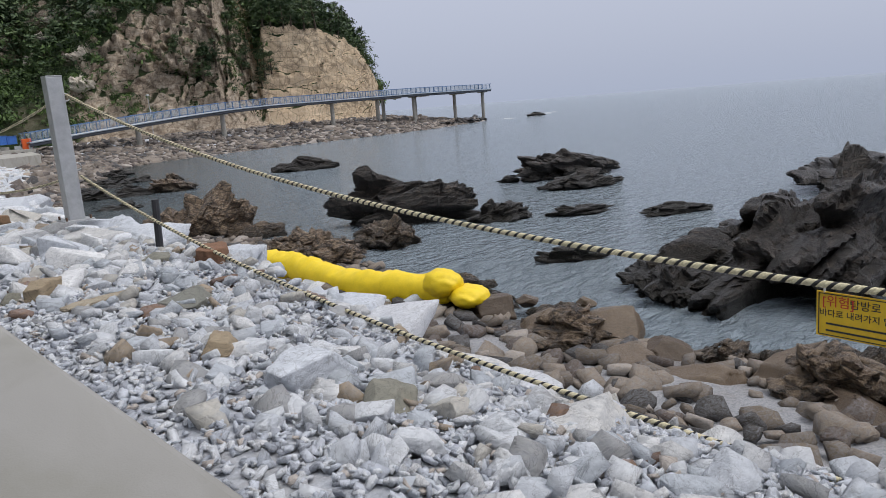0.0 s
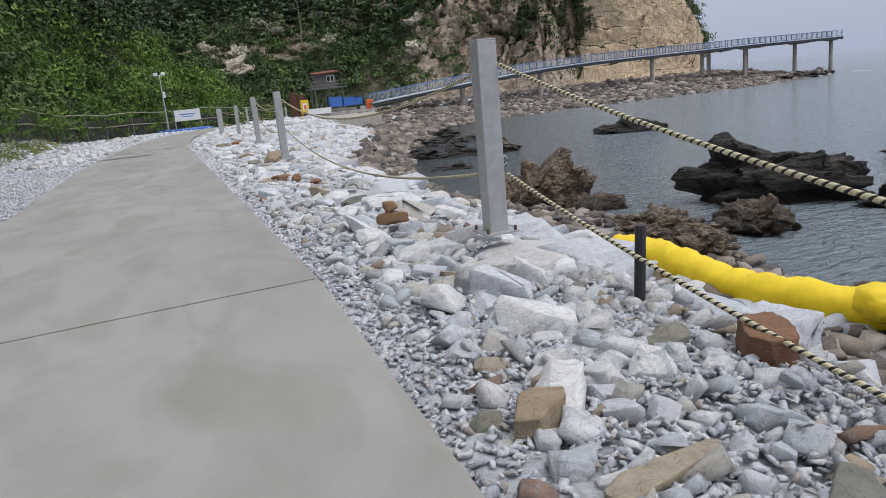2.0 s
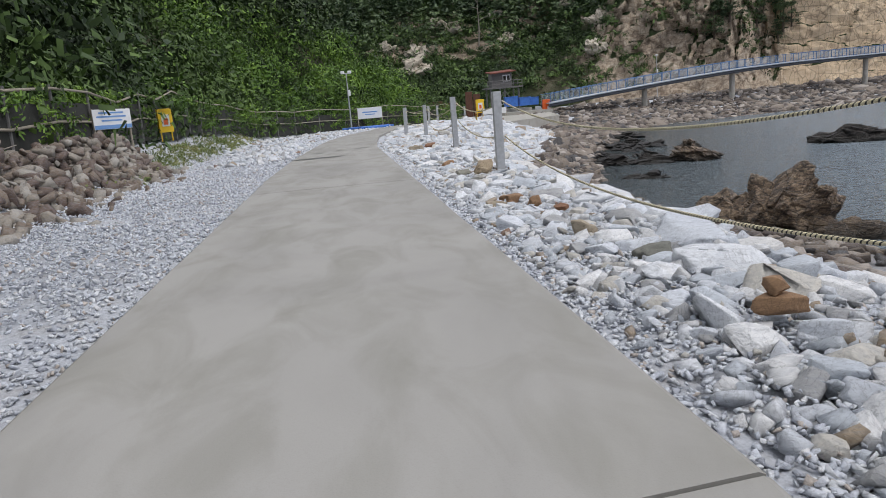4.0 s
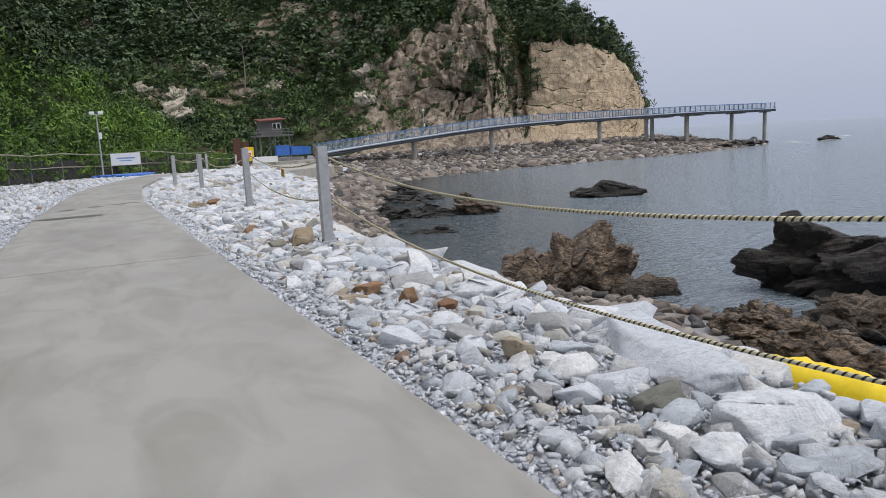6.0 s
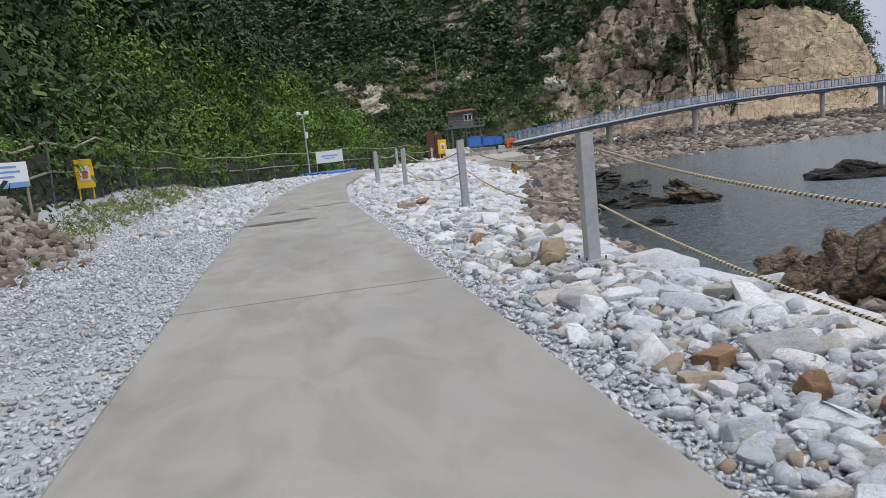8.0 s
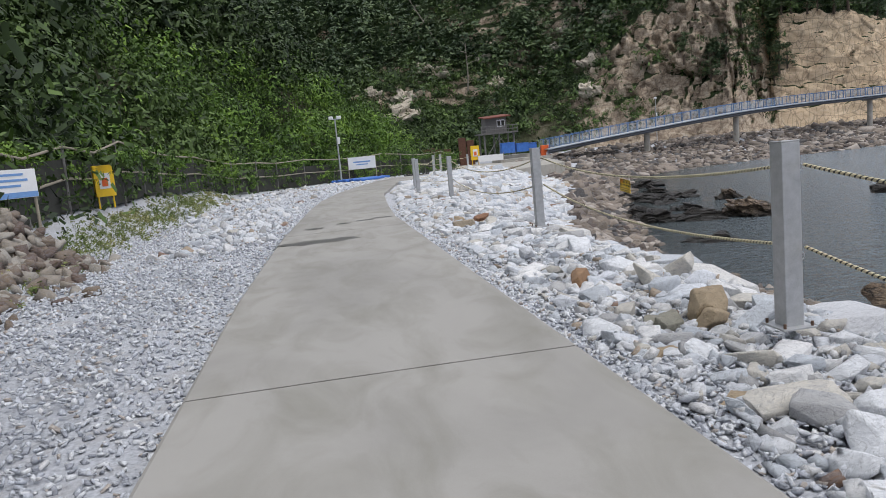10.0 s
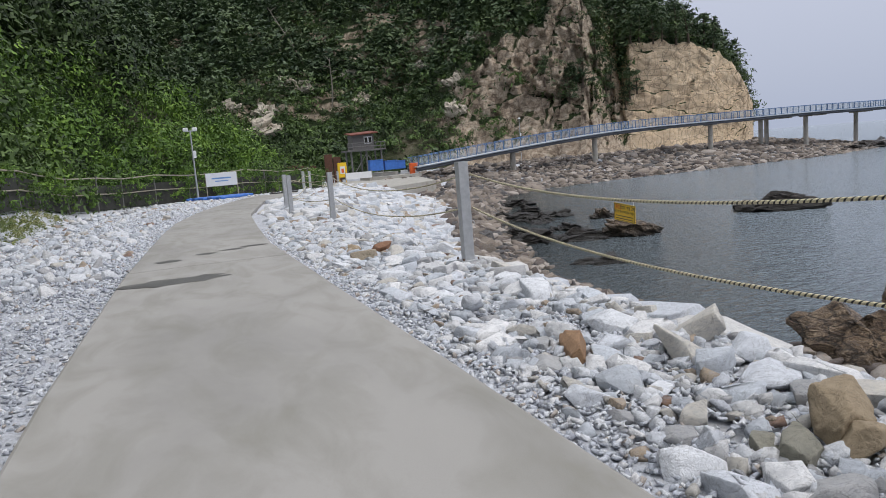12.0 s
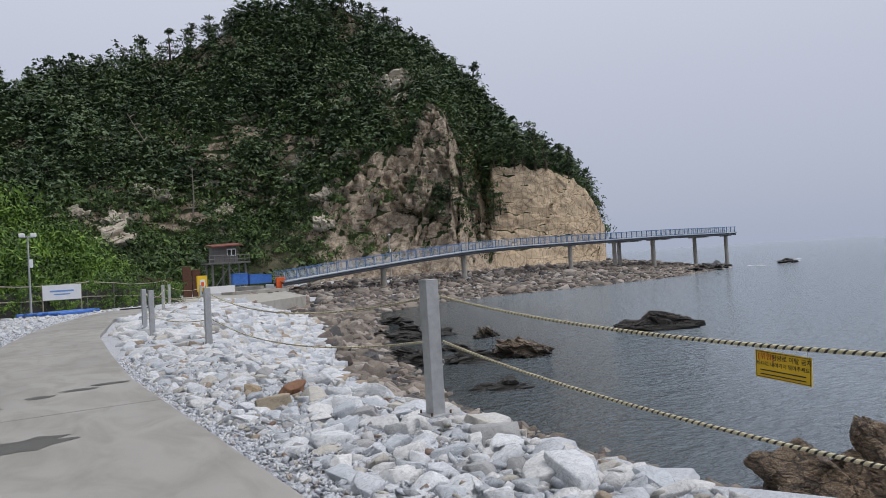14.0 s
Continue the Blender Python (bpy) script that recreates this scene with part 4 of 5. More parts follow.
KEY = [
    # x, y, z, half length, seed, material, squash, turn
    (3.0, 5.1, -0.10, 0.72, 3, M_slab, (1.15, 0.75, 0.45), 40, "broad pale grey boulder carrying a fence post"),
    (2.98, 2.75, -0.02, 0.27, 5, M_rust, (1.1, 0.7, 0.62), 70, "rust-brown angular stone among white rubble"),
    (2.70, 3.05, 0.0, 0.15, 6, M_grey, (1.2, 0.8, 0.6), 20, "dark brown angular stone on grey gravel"),
    (3.35, 3.1, -0.02, 0.3, 7, M_slab, (1, 0.8, 0.8), 10, "pale grey angular boulder in the rubble"),
    (1.95, 2.15, -0.02, 0.27, 8, M_tan, (1.25, 0.32, 0.24), 15, "long flat tan stone lying on gravel"),
    (2.3, 1.75, -0.03, 0.24, 9, M_grey, (1.2, 0.7, 0.4), 35, "flat grey-green stone on gravel"),
    (1.78, 2.62, 0.0, 0.17, 10, M_tan, (0.9, 0.8, 0.75), 60, "tan angular stone on grey gravel"),
    (1.62, 2.75, -0.02, 0.11, 11, M_grey, (0.8, 0.8, 0.8), 0, "small grey stone beside the path"),
    (2.25, 4.1, 0.0, 0.2, 12, M_slab, (1.3, 0.7, 0.55), 75, "smooth rounded white stone on gravel"),
    (4.0, 1.0, -0.2, 0.9, 13, M_slab, (1.35, 0.8, 0.42), 75, "large flat white slab on the rubble crest"),
    (3.85, -0.6, -0.22, 0.9, 14, M_slab, (1.3, 0.8, 0.5), 80, "large white slab with grey veins"),
    (2.55, -0.75, -0.08, 0.40, 15, M_slab, (1.1, 0.95, 0.5), 30, "large white angular boulder on gravel"),
    (3.0, -1.85, -0.38, 0.75, 16, M_slab, (1.2, 1.0, 0.25), 60, "broad flat white slab on the crest"),
    (2.05, 0.15, 0.0, 0.26, 17, M_rock, (1.2, 0.8, 0.6), 0, "blue-grey angular stone on gravel"),
    (2.12, -0.25, 0.0, 0.2, 18, M_grey, (1.2, 0.7, 0.5), 40, "dark brown flat stone on gravel"),
    (1.95, 0.75, 0.0, 0.15, 19, M_tan, (1.2, 0.8, 0.55), 40, "orange-tan angular stone on gravel"),
    (3.2, 9.4, -0.05, 0.62, 20, M_slab, (1.5, 0.8, 0.45), 70, "broad smooth white slab on the rubble"),
    (3.95, 9.0, -0.2, 0.5, 21, M_slab, (1.2, 0.8, 0.6), 30, "pale blue-grey boulder on the rubble crest"),
    (2.95, 8.15, -0.02, 0.36, 22, M_rock, (1.2, 0.9, 0.6), 10, "pink-grey speckled boulder in the rubble"),
    (2.65, 8.7, 0.0, 0.2, 23, M_grey, (1.2, 0.9, 0.7), 0, "dark olive boulder among white stones"),
    (3.9, 10.8, -0.1, 0.6, 24, M_slab, (1.5, 0.8, 0.45), 75, "white slab on the rubble crest"),
    (2.42, 12.6, 0.02, 0.2, 25, M_rust, (1.3, 0.7, 0.5), 30, "rust-coloured flat stone on white rubble"),
    (2.15, 12.3, 0.0, 0.17, 26, M_tan, (1.3, 0.7, 0.5), 10, "tan flat stone on white rubble"),
    (2.52, 11.85, 0.04, 0.15, 27, M_rust, (0.8, 0.8, 1.0), 10, "rust-orange stone block on white rubble"),
    (2.75, 11.5, 0.0, 0.17, 28, M_rust, (1, 0.8, 0.7), 80, "dark rust stone among white stones"),
    (2.55, 11.2, -0.04, 0.34, 29, M_tan, (1.5, 0.6, 0.3), 5, "long tan slab among white stones"),
    (2.47, 9.9, 0.03, 0.16, 30, M_tan, (1.0, 0.7, 0.9), 30, "brown and white stone among rubble"),
    (2.75, 16.5, 0.04, 0.2, 31, M_tan, (1.2, 0.8, 0.7), 20, "tan boulder among white rubble"),
    (2.36, 16.75, 0.0, 0.14, 32, M_grey, (1.2, 0.8, 0.7), 70, "dark grey stone among white rubble"),
    (2.85, 16.7, 0.08, 0.27, 33, M_tan, (1.0, 0.8, 0.8), 0, "rounded tan boulder resting on white rubble"),
    (2.45, 16.6, 0.0, 0.2, 34, M_grey, (1.1, 0.7, 0.7), 20, "brown block of stone in rubble"),
    (2.05, 16.0, -0.02, 0.17, 35, M_tan, (1.3, 0.7, 0.35), 0, "flat tan stone on grey gravel"),
    (2.0, 14.9, -0.02, 0.16, 36, M_tan, (1.3, 0.7, 0.35), 40, "small tan stone on grey gravel"),
    (2.45, 18.8, 0.02, 0.26, 37, M_rust, (1.4, 0.6, 0.55), 60, "long reddish-brown stone in white rubble"),
    (2.55, 25.6, 0.05, 0.3, 38, M_tan, (1.3, 0.7, 0.6), 10, "brown stone among white rubble"),
    (3.0, 26.3, 0.05, 0.28, 39, M_rust, (1.2, 0.7, 0.6), 40, "rusty brown stone among white rubble"),
    (2.7, 27.0, 0.0, 0.25, 40, M_tan, (1.2, 0.7, 0.6), 80, "tan stone among white rubble"),
]
for x, y, z, s, seed, m_, sq, tn, lab in KEY:
    y += 0.27 if y < 8 else 0.1
    boulder((x, y, float(ground_z([(x, y)])[0]) + (-0.03 if m_ is M_slab else 0.03) + z), s * (0.95 if m_ is M_slab else 0.84), seed, m_, lab, sq, tn, 4)
# two balanced rust stones
boulder((2.49, 6.92, 0.06), 0.13, 51, M_rust, "dark red-brown stone at the foot of a small cairn", (1.25, 0.9, 0.5), 0, 3, "cairn stones")
boulder((2.49, 6.92, 0.175), 0.09, 52, M_rust, "orange-brown stone balanced on another stone", (1.1, 0.9, 0.7), 30, 3, "cairn stones")


def rubble_places(rng, n, y0, y1, inner, outer, smin, smax, taken, gap=0.8):
    """Places for stones between the path and the waterline, kept apart from one another."""
    out = []
    tries = 0
    while len(out) < n and tries < n * 60:
        tries += 1
        y = rng.uniform(y0, y1)
        er = edge_x(EDGE_R, y)
        w = rng.beta(1.2, 1.4)
        x = er + inner + w * (outer - inner)
        s = rng.uniform(smin, smax) * (0.65 + 0.75 * w) * (1.25 if rng.random() < 0.12 else 1)
        s *= 0.62 if y < 2.8 and x < 3.1 else 1.0
        ok = not (abs(x - 2.94) < 0.42 and -4 < y < 4.4)
        for (a, b, c) in taken:
            if abs(a - x) < 1.6 and abs(b - y) < 1.6 and math.hypot(a - x, b - y) < gap * (c + s):
                ok = False
                break
        if ok:
            taken.append((x, y, s))
            out.append((x, y, s))
    return out


rr = np.random.default_rng(21)
taken = [(k[0], k[1] + 0.2, k[3] * 0.8) for k in KEY] + [(p[0], p[1], 0.2) for p in POSTS] + [(2.98, 3.92, 0.1)]
# long pale slabs along the crest of the bank
CREST_MESHES = [mesh_from("crest_slab", *rock_shape(250 + k, 3, 7 + k % 4, 0.06, (1, 0.66, 0.42)), M_slab, False) for k in range(10)]
for row, (off, s0, s1) in enumerate(((0.05, 0.42, 0.85), (0.75, 0.4, 0.8))):
    y = -4.6
    while y < 28:
        s = rr.uniform(s0, s1)
        x = edge_x(CREST, y) + off + (0.35 if y < 4.5 else 0.0) + rr.normal(0.0, 0.10)
        if all(math.hypot(x - px, y - py) > 0.5 for px, py, pz in POSTS):
            ob = tagged(new("crest_slab", CREST_MESHES[rr.integers(0, 10)]), "long pale weathered slab on the crest of the bank", "rock", "crest slabs")
            ob.matrix_world = pose(x, y, float(ground_z([(x, y)])[0]) - 0.10 * s - 0.11, rr.normal(0, 6), rr.normal(10 + 22 * row, 6), 90 + rr.normal(4, 16)) @ Matrix.Diagonal((s * 1.15, s * rr.uniform(0.8, 1.1), s * rr.uniform(0.75, 1.0), 1))
            taken.append((x, y, s * 0.45))
        y += s * 0.95
SHAPES = [rock_shape(100 + k, 3, 7 + k % 5, 0.05, (1, 0.78, 0.55)) for k in range(16)]
MESHES = [mesh_from("boulder", v, f, M_rock, False) for v, f in SHAPES]
near = rubble_places(rr, 600, -3.0, 26.0, 0.35, 2.75, 0.09, 0.24, taken, 0.66)
near.sort(key=lambda q: -q[2])
nz = ground_z([(x, y) for x, y, s in near])
for (x, y, s), z in zip(near[:230], nz):
    ob = tagged(new("boulder", MESHES[rr.integers(0, 16)]), "angular white and grey quarry stone in the shore rubble", "rock", "shore rubble stones")
    ob.matrix_world = pose(x, y, z + 0.14 * s, rr.normal(0, 14), rr.normal(0, 14), rr.uniform(0, 360)) @ Matrix.Diagonal((s * rr.uniform(0.95, 1.5), s, s * rr.uniform(0.75, 1.2), 1))
rest = np.array(near[230:])
v, f = scatter(SHAPES, np.c_[rest[:, :2], nz[230:] + 0.14 * rest[:, 2]], rest[:, 2], rr, 0.25)
thing("smaller_rubble", mesh_from("smaller_rubble", v, f, M_rock_joined, False), M_rock_joined, "smaller angular white stones wedged between the boulders", "rubble", "", "stuff")
LOW = [rock_shape(140 + k, 2, 7 + k % 4, 0.03, (1, 0.8, 0.58)) for k in range(12)]
far = rubble_places(rr, 1500, -6.0, 34.0, 0.3, 9.0, 0.10, 0.32, taken, 0.66)
fxy = np.array([q for q in far if q[1] > 8 or q[0] < edge_x(CREST, q[1]) + 1.2])
fz = ground_z(fxy[:, :2])
v, f = scatter(LOW, np.c_[fxy[:, :2], fz + 0.1 * fxy[:, 2]], fxy[:, 2], rr, 0.3)
thing("shore_rubble", mesh_from("shore_rubble", v, f, M_rock_joined, False), M_rock_joined, "heap of white and grey quarry stones down to the water", "rubble", "", "stuff")
# revetment round the bend and below the landing
n = 3600
yy = rr.uniform(28, 90, n)
er = edge_x(EDGE_R, yy)
sx = np.interp(yy, SHORE[:, 1], SHORE[:, 0])
xx = er + 0.4 + (sx - er + 0.5) * rr.uniform(0, 1, n)
keep = ~((yy > 92.5) & (xx > 16)) & ~((yy > 84) & (xx < 18.5))
xx, yy = xx[keep], yy[keep]
n = len(xx)
zz = ground_z(np.c_[xx, yy])
ss = rr.uniform(0.18, 0.45, n) * np.clip(0.6 + (yy - 28) / 28, 0.6, 2.2)
keep = ~((yy > 72) & (xx > 13) & (yy > 71 + (xx - 13.2) * 1.03))
xx, yy, zz, ss = xx[keep], yy[keep], zz[keep], ss[keep]
low = zz < SEA + 1.1
v, f = scatter(LOW, np.c_[xx, yy, zz + 0.05][low], ss[low], rr, 0.3)
thing("tideline_stones", mesh_from("tideline_stones", v, f, M_beach, False), M_beach, "brown weathered stones along the tideline", "rubble", "", "stuff")
v, f = scatter(LOW, np.c_[xx, yy, zz + 0.05 - 0.35 * ss][~low], ss[~low], rr, 0.15)
thing("stone_revetment", mesh_from("stone_revetment", v, f, M_rock_joined, False), M_rock_joined, "white stone revetment curving round the bay", "rubble", "", "stuff")


# gravel: many small broken stones
def chip(seed):
    r = np.random.default_rng(seed)
    c = np.array([(x, y, z) for x in (-1, 1) for y in (-1, 1) for z in (-1, 1)], float)
    c = c * np.array([1, 0.62, 0.30]) * r.uniform(0.5, 1.15, (8, 3))
    q = np.array([(0, 1, 3, 2), (4, 6, 7, 5), (0, 4, 5, 1), (2, 3, 7, 6), (0, 2, 6, 4), (1, 5, 7, 3)])
    return c, q


CHIPS = [chip(k) for k in range(16)]


def gravel(name, x0, x1, y0, y1, n, smin, smax, label, mat_, edge=None, seed=1):
    r = np.random.default_rng(seed)
    y = y0 + (y1 - y0) * r.uniform(0, 1, n) ** 1.5
    if edge is not None:
        x = edge_x(edge, y) + np.where(x1 > 0, 1, 1) * (x0 + (x1 - x0) * r.uniform(0, 1, n))
    else:
        x = r.uniform(x0, x1, n)
    z = ground_z(np.c_[x, y])
    s = r.uniform(smin, smax, n) * (1 + 0.5 * (r.uniform(0, 1, n) > 0.93)) * (1 + np.clip(y - 8, 0, 60) / 45)
    v, f = scatter(CHIPS, np.c_[x, y, z + 0.012], s, r, 0.5)
    return thing(name, mesh_from(name, v, f, mat_), mat_, label, "gravel", "", "stuff")


# small broken stones between the boulders
TINY = [rock_shape(180 + k, 1, 5, 0.03, (1, 0.72, 0.42)) for k in range(10)]
n = 5200
sy_ = rr.uniform(-4, 34, n)
sx_ = edge_x(EDGE_R, sy_) + 0.15 + 2.9 * rr.beta(1.3, 1.2, n)
v, f = scatter(TINY, np.c_[sx_, sy_, ground_z(np.c_[sx_, sy_]) + 0.02], rr.uniform(0.03, 0.10, n), rr, 0.5)
thing("broken_stone", mesh_from("broken_stone", v, f, M_rock_joined, False), M_rock_joined, "broken white and grey stone filling between boulders", "rubble", "", "stuff")
gravel("gravel_verge", -4.4, -0.0, 2, 62, 44000, 0.013, 0.029, "pale grey crushed stone verge", M_gravel, EDGE_L, 1)
gravel("shore_gravel", 0.0, 1.7, -4, 34, 42000, 0.012, 0.028, "grey crushed stone between path and rubble", M_gravel, EDGE_R, 2)


# ---- sea rocks ----
SLABS = [rock_shape(400 + k, 2, 8 + k % 4, 0.0, (1, 0.72, 0.55)) for k in range(8)]


def outcrop_mesh(seed, pieces=34, voxel=0.03):
    """A jagged outcrop of unit size: tilted slabs of one bedding grown into one body."""
    rng = np.random.default_rng(seed)
    bed = np.array(Euler((rng.uniform(0.7, 1.1), rng.uniform(-0.4, 0.4), rng.uniform(0, 6))).to_matrix())
    vs, fs, base = [ICO[2][0] * np.array([0.75, 0.75, 0.4])], [ICO[2][1]], len(ICO[2][0])
    for k in range(pieces):
        v, f = SLABS[rng.integers(0, 8)]
        r = 0.92 * (k / pieces) ** 0.6
        a = rng.uniform(0, 6.283)
        s = (0.46 - 0.24 * k / pieces) * rng.uniform(0.7, 1.25)
        spin = np.array(Euler((rng.normal(0, 0.25), rng.normal(0, 0.25), rng.uniform(-0.6, 0.6))).to_matrix())
        c = np.array([r * math.cos(a), r * math.sin(a), rng.uniform(-0.05, 0.75) * (1 - r * r) ** 0.8])
        vs.append((v * s * np.array([1.3, 1, 0.9])) @ spin.T @ bed.T + c)
        fs.append(f + base)
        base += len(v)
    me = mesh_from("outcrop", np.concatenate(vs), np.concatenate(fs), M_searock, False)
    ob = new("outcrop", me)
    mod = ob.modifiers.new("grow", "REMESH")
    mod.mode = "VOXEL"
    mod.voxel_size = voxel
    bpy.context.view_layer.update()
    grown = bpy.data.meshes.new_from_object(ob.evaluated_get(bpy.context.evaluated_depsgraph_get()))
    bpy.data.objects.remove(ob)
    co = np.empty(len(grown.vertices) * 3, np.float32)
    grown.vertices.foreach_get("co", co)
    co = co.reshape(-1, 3)
    w = co @ bed
    step = w * np.array([1, 1, 2.6]) + 0.05 * fbm(co + seed, 3.0, 3)[:, None]
    k = 0.025 * fbm(co + seed, 3.0, 3) - 0.06 * np.abs(fbm(w * np.array([1, 1, 3.2]) + seed, 2.0, 3)) + 0.10 * blocks(step + seed, 1.5) + 0.03 * blocks(step * np.array([1.2, 1.2, 1.6]) + seed, 3.6)
    co = co * (1 + k[:, None])
    grown.vertices.foreach_set("co", co.ravel())
    grown.polygons.foreach_set("use_smooth", np.zeros(len(grown.polygons), bool))
    grown.materials.clear()
    grown.materials.append(M_searock)
    return grown


OUTCROPS = [outcrop_mesh(700 + k) for k in range(8)]
SMALL_OUTCROPS = [outcrop_mesh(720 + k, 26, 0.055) for k in range(8)]


def sea_rock(at, size, seed, squash, turn=0.0, label="jagged dark brown sea rock standing in the water", material=None):
    ob = tagged(new("sea_rock", (OUTCROPS if size > 1.25 and at[1] < 60 else SMALL_OUTCROPS)[seed % 8]), label, "rock", "sea rocks")
    if material:
        ob.material_slots[0].link = "OBJECT"
        ob.material_slots[0].material = material
    ob.matrix_world = pose(*at, 0, 0, turn) @ Matrix.Diagonal((size * squash[0], size * squash[1], size * squash[2], 1))
    return ob


#  x, y, length scale, height scale, seed
for x, y, s, sq, seed, tn in ((13.2, 23.2, 2.1, (1.35, 0.7, 0.92), 201, -48), (19.2, 18.8, 2.5, (1.15, 0.65, 0.80), 202, -40), (20.8, 15.2, 1.1, (1.2, 0.8, 0.62), 203, 150),
                              (33.5, 21.0, 2.9, (1.3, 0.5, 0.45), 204, 155), (29.6, 17.4, 1.9, (1.2, 0.5, 0.36), 205, 150), (13.2, 16.6, 0.9, (1.2, 0.9, 0.8), 206, 30),
                              (18.2, 3.6, 3.9, (1.15, 0.75, 0.62), 207, 10), (31, 5.2, 4.6, (1.25, 0.6, 0.36), 208, 20), (14.9, 5.3, 1.4, (1.2, 0.8, 0.55), 216, 30),
                              (16.3, 9.0, 0.8, (1.4, 0.6, 0.5), 209, 140), (24.2, 9.8, 1.0, (1.5, 0.6, 0.35), 210, 150), (34.6, 47.6, 1.95, (1.4, 0.55, 0.55), 211, 150),
                              (22.2, 45.8, 1.4, (1.2, 0.7, 0.62), 212, 140), (23, 13, 1.0, (1.5, 0.6, 0.35), 214, 150), (26.5, 55, 1.1, (1.2, 0.7, 0.6), 215, 30), (15.6, 15.8, 1.3, (1.2, 0.8, 0.72), 218, 70)):
    if seed in (201, 206, 218, 212, 215):
        sea_rock((x, y, SEA + 0.02 * s), s, seed, sq, tn, "jagged orange-brown rock at the water's edge", M_brownrock)
    else:
        sea_rock((x, y, SEA + 0.02 * s), s, seed, sq, tn)
# wave-worn rocks at the pier head and off the point
for x, y, s, sq, seed in ((122, 111, 5.0, (1.4, 0.7, 0.3), 221), (132, 116, 4.5, (1.5, 0.7, 0.32), 222), (114, 108, 3.2, (1.5, 0.8, 0.3), 223), (152, 112, 2.2, (1.7, 1.0, 0.42), 224)):
    sea_rock((x, y, SEA), s, seed, sq, 20, "low dark rock washed by waves at the point")
# brown rocks at the water's edge below the rubble
er2 = np.random.default_rng(77)
for k in range(26):
    y = er2.uniform(-2, 19)
    x = np.interp(y, SHORE[:, 1], SHORE[:, 0]) + er2.uniform(-2.2, 1.0)
    if 6.0 < y < 14.5 and x < 11.6:
        continue
    sea_rock((x, y, float(ground_z([(x, y)])[0]) + 0.1), er2.uniform(0.4, 0.95), 300 + k % 9, (1.2, 0.85, 0.6), er2.uniform(0, 360), "brown shore rock at the water's edge", M_brownrock)

# rounded brown boulders where the bank meets the water
M_brown_stone = stone("wet_brown_stone", False, [(0.0, (0.10, 0.068, 0.042)), (0.5, (0.15, 0.105, 0.064))], (0.05, 0.038, 0.03), 0.45)
for k, (x, y, r) in enumerate(((10.68, 7.0, 0.62), (10.3, 5.4, 0.75), (10.7, 4.4, 0.95), (9.6, 3.3, 0.65), (10.66, 8.0, 0.55), (10.45, 3.2, 0.5), (9.3, 2.2, 0.7), (10.2, 1.2, 0.8), (9.2, 0.2, 0.7), (12.2, 5.8, 0.25), (11.7, 6.9, 0.3))):
    boulder((x, y, -3.2 + 0.1 * r), r, 800 + k, M_brown_stone, "rounded wet brown boulder at the water's edge", (1.15, 0.85, 0.55), None, 4, "waterside boulders", (6, -5), 20)

# low rocks awash in the shallow bay beside the rubble bank
er3 = np.random.default_rng(78)
for k in range(20):
    y = er3.uniform(33, 76)
    x = np.interp(y, SHORE[:, 1], SHORE[:, 0]) + er3.uniform(-1.0, 5.0)
    sea_rock((x, y, SEA - 0.05), er3.uniform(0.5, 1.5), 320 + k % 9, (1.3, 0.9, 0.42), er3.uniform(0, 360), "low dark rock awash in the shallow bay")


def foam_streak(x, y, w, l, seed):
    bm = damp_patch((x, y), w, l, seed)
    bmesh.ops.translate(bm, verts=bm.verts, vec=(0, 0, SEA + 0.03))
    return bm


for k, (x, y, w, l) in enumerate([(141, 113, 2.6, 0.7), (149, 110, 2.2, 0.6), (164, 118, 3.5, 0.9), (138, 109, 1.8, 0.5), (178, 126, 4, 1.0)]):
    thing("sea_foam", foam_streak(x, y, w, l, 500 + k), M_foam, "streak of white foam round the point rocks", "foam", "foam streaks")

# cobble beach under the boardwalk
rr = np.random.default_rng(41)
n = 5200
bx = rr.uniform(36, 134, n)
sy = np.interp(bx, SHORE[9:19, 0], SHORE[9:19, 1])
by = sy - 1.0 + 26 * rr.uniform(0, 1, n) ** 1.2
bz = ground_z(np.c_[bx, by])
v, f = scatter(TINY, np.c_[bx, by, bz + 0.05], rr.uniform(0.2, 0.75, n) * (1 + 0.8 * (rr.uniform(0, 1, n) > 0.93)), rr, 0.3)
thing("boulder_beach", mesh_from("boulder_beach", v, f, M_beach, False), M_beach, "brown and grey boulder beach below the boardwalk", "beach", "", "stuff")
n = 700
bx, by = rr.uniform(25, 42, n), rr.uniform(70, 112, n)
d = shore_distance(np.c_[bx, by])
on = (d > -1) & (by > 84 + (bx - 25.3) * 4.2 - 30 * (bx > 30)) | ((d > -1) & (bx > 26) & (by < 100))
bx, by = bx[on], by[on]
v, f = scatter(TINY, np.c_[bx, by, ground_z(np.c_[bx, by]) + 0.05], rr.uniform(0.25, 0.8, len(bx)), rr, 0.3)
thing("cove_stones", mesh_from("cove_stones", v, f, M_beach, False), M_beach, "brown and grey stones in the cove beside the landing", "beach", "", "stuff")
n = 1500
by = rr.uniform(-5, 30, n)
bx = edge_x(CREST, by) + 2.2 + (np.interp(by, SHORE[:, 1], SHORE[:, 0]) - edge_x(CREST, by) - 2.0) * rr.uniform(0, 1, n)
late = (by > 8) & (bx < 9.0)
v, f = scatter(TINY, np.c_[bx, by, ground_z(np.c_[bx, by]) + 0.03][~late], rr.uniform(0.10, 0.32, (~late).sum()), rr, 0.3)
thing("wet_cobbles", mesh_from("wet_cobbles", v, f, M_beach, False), M_beach, "brown wet cobbles at the foot of the bank", "beach", "", "stuff")
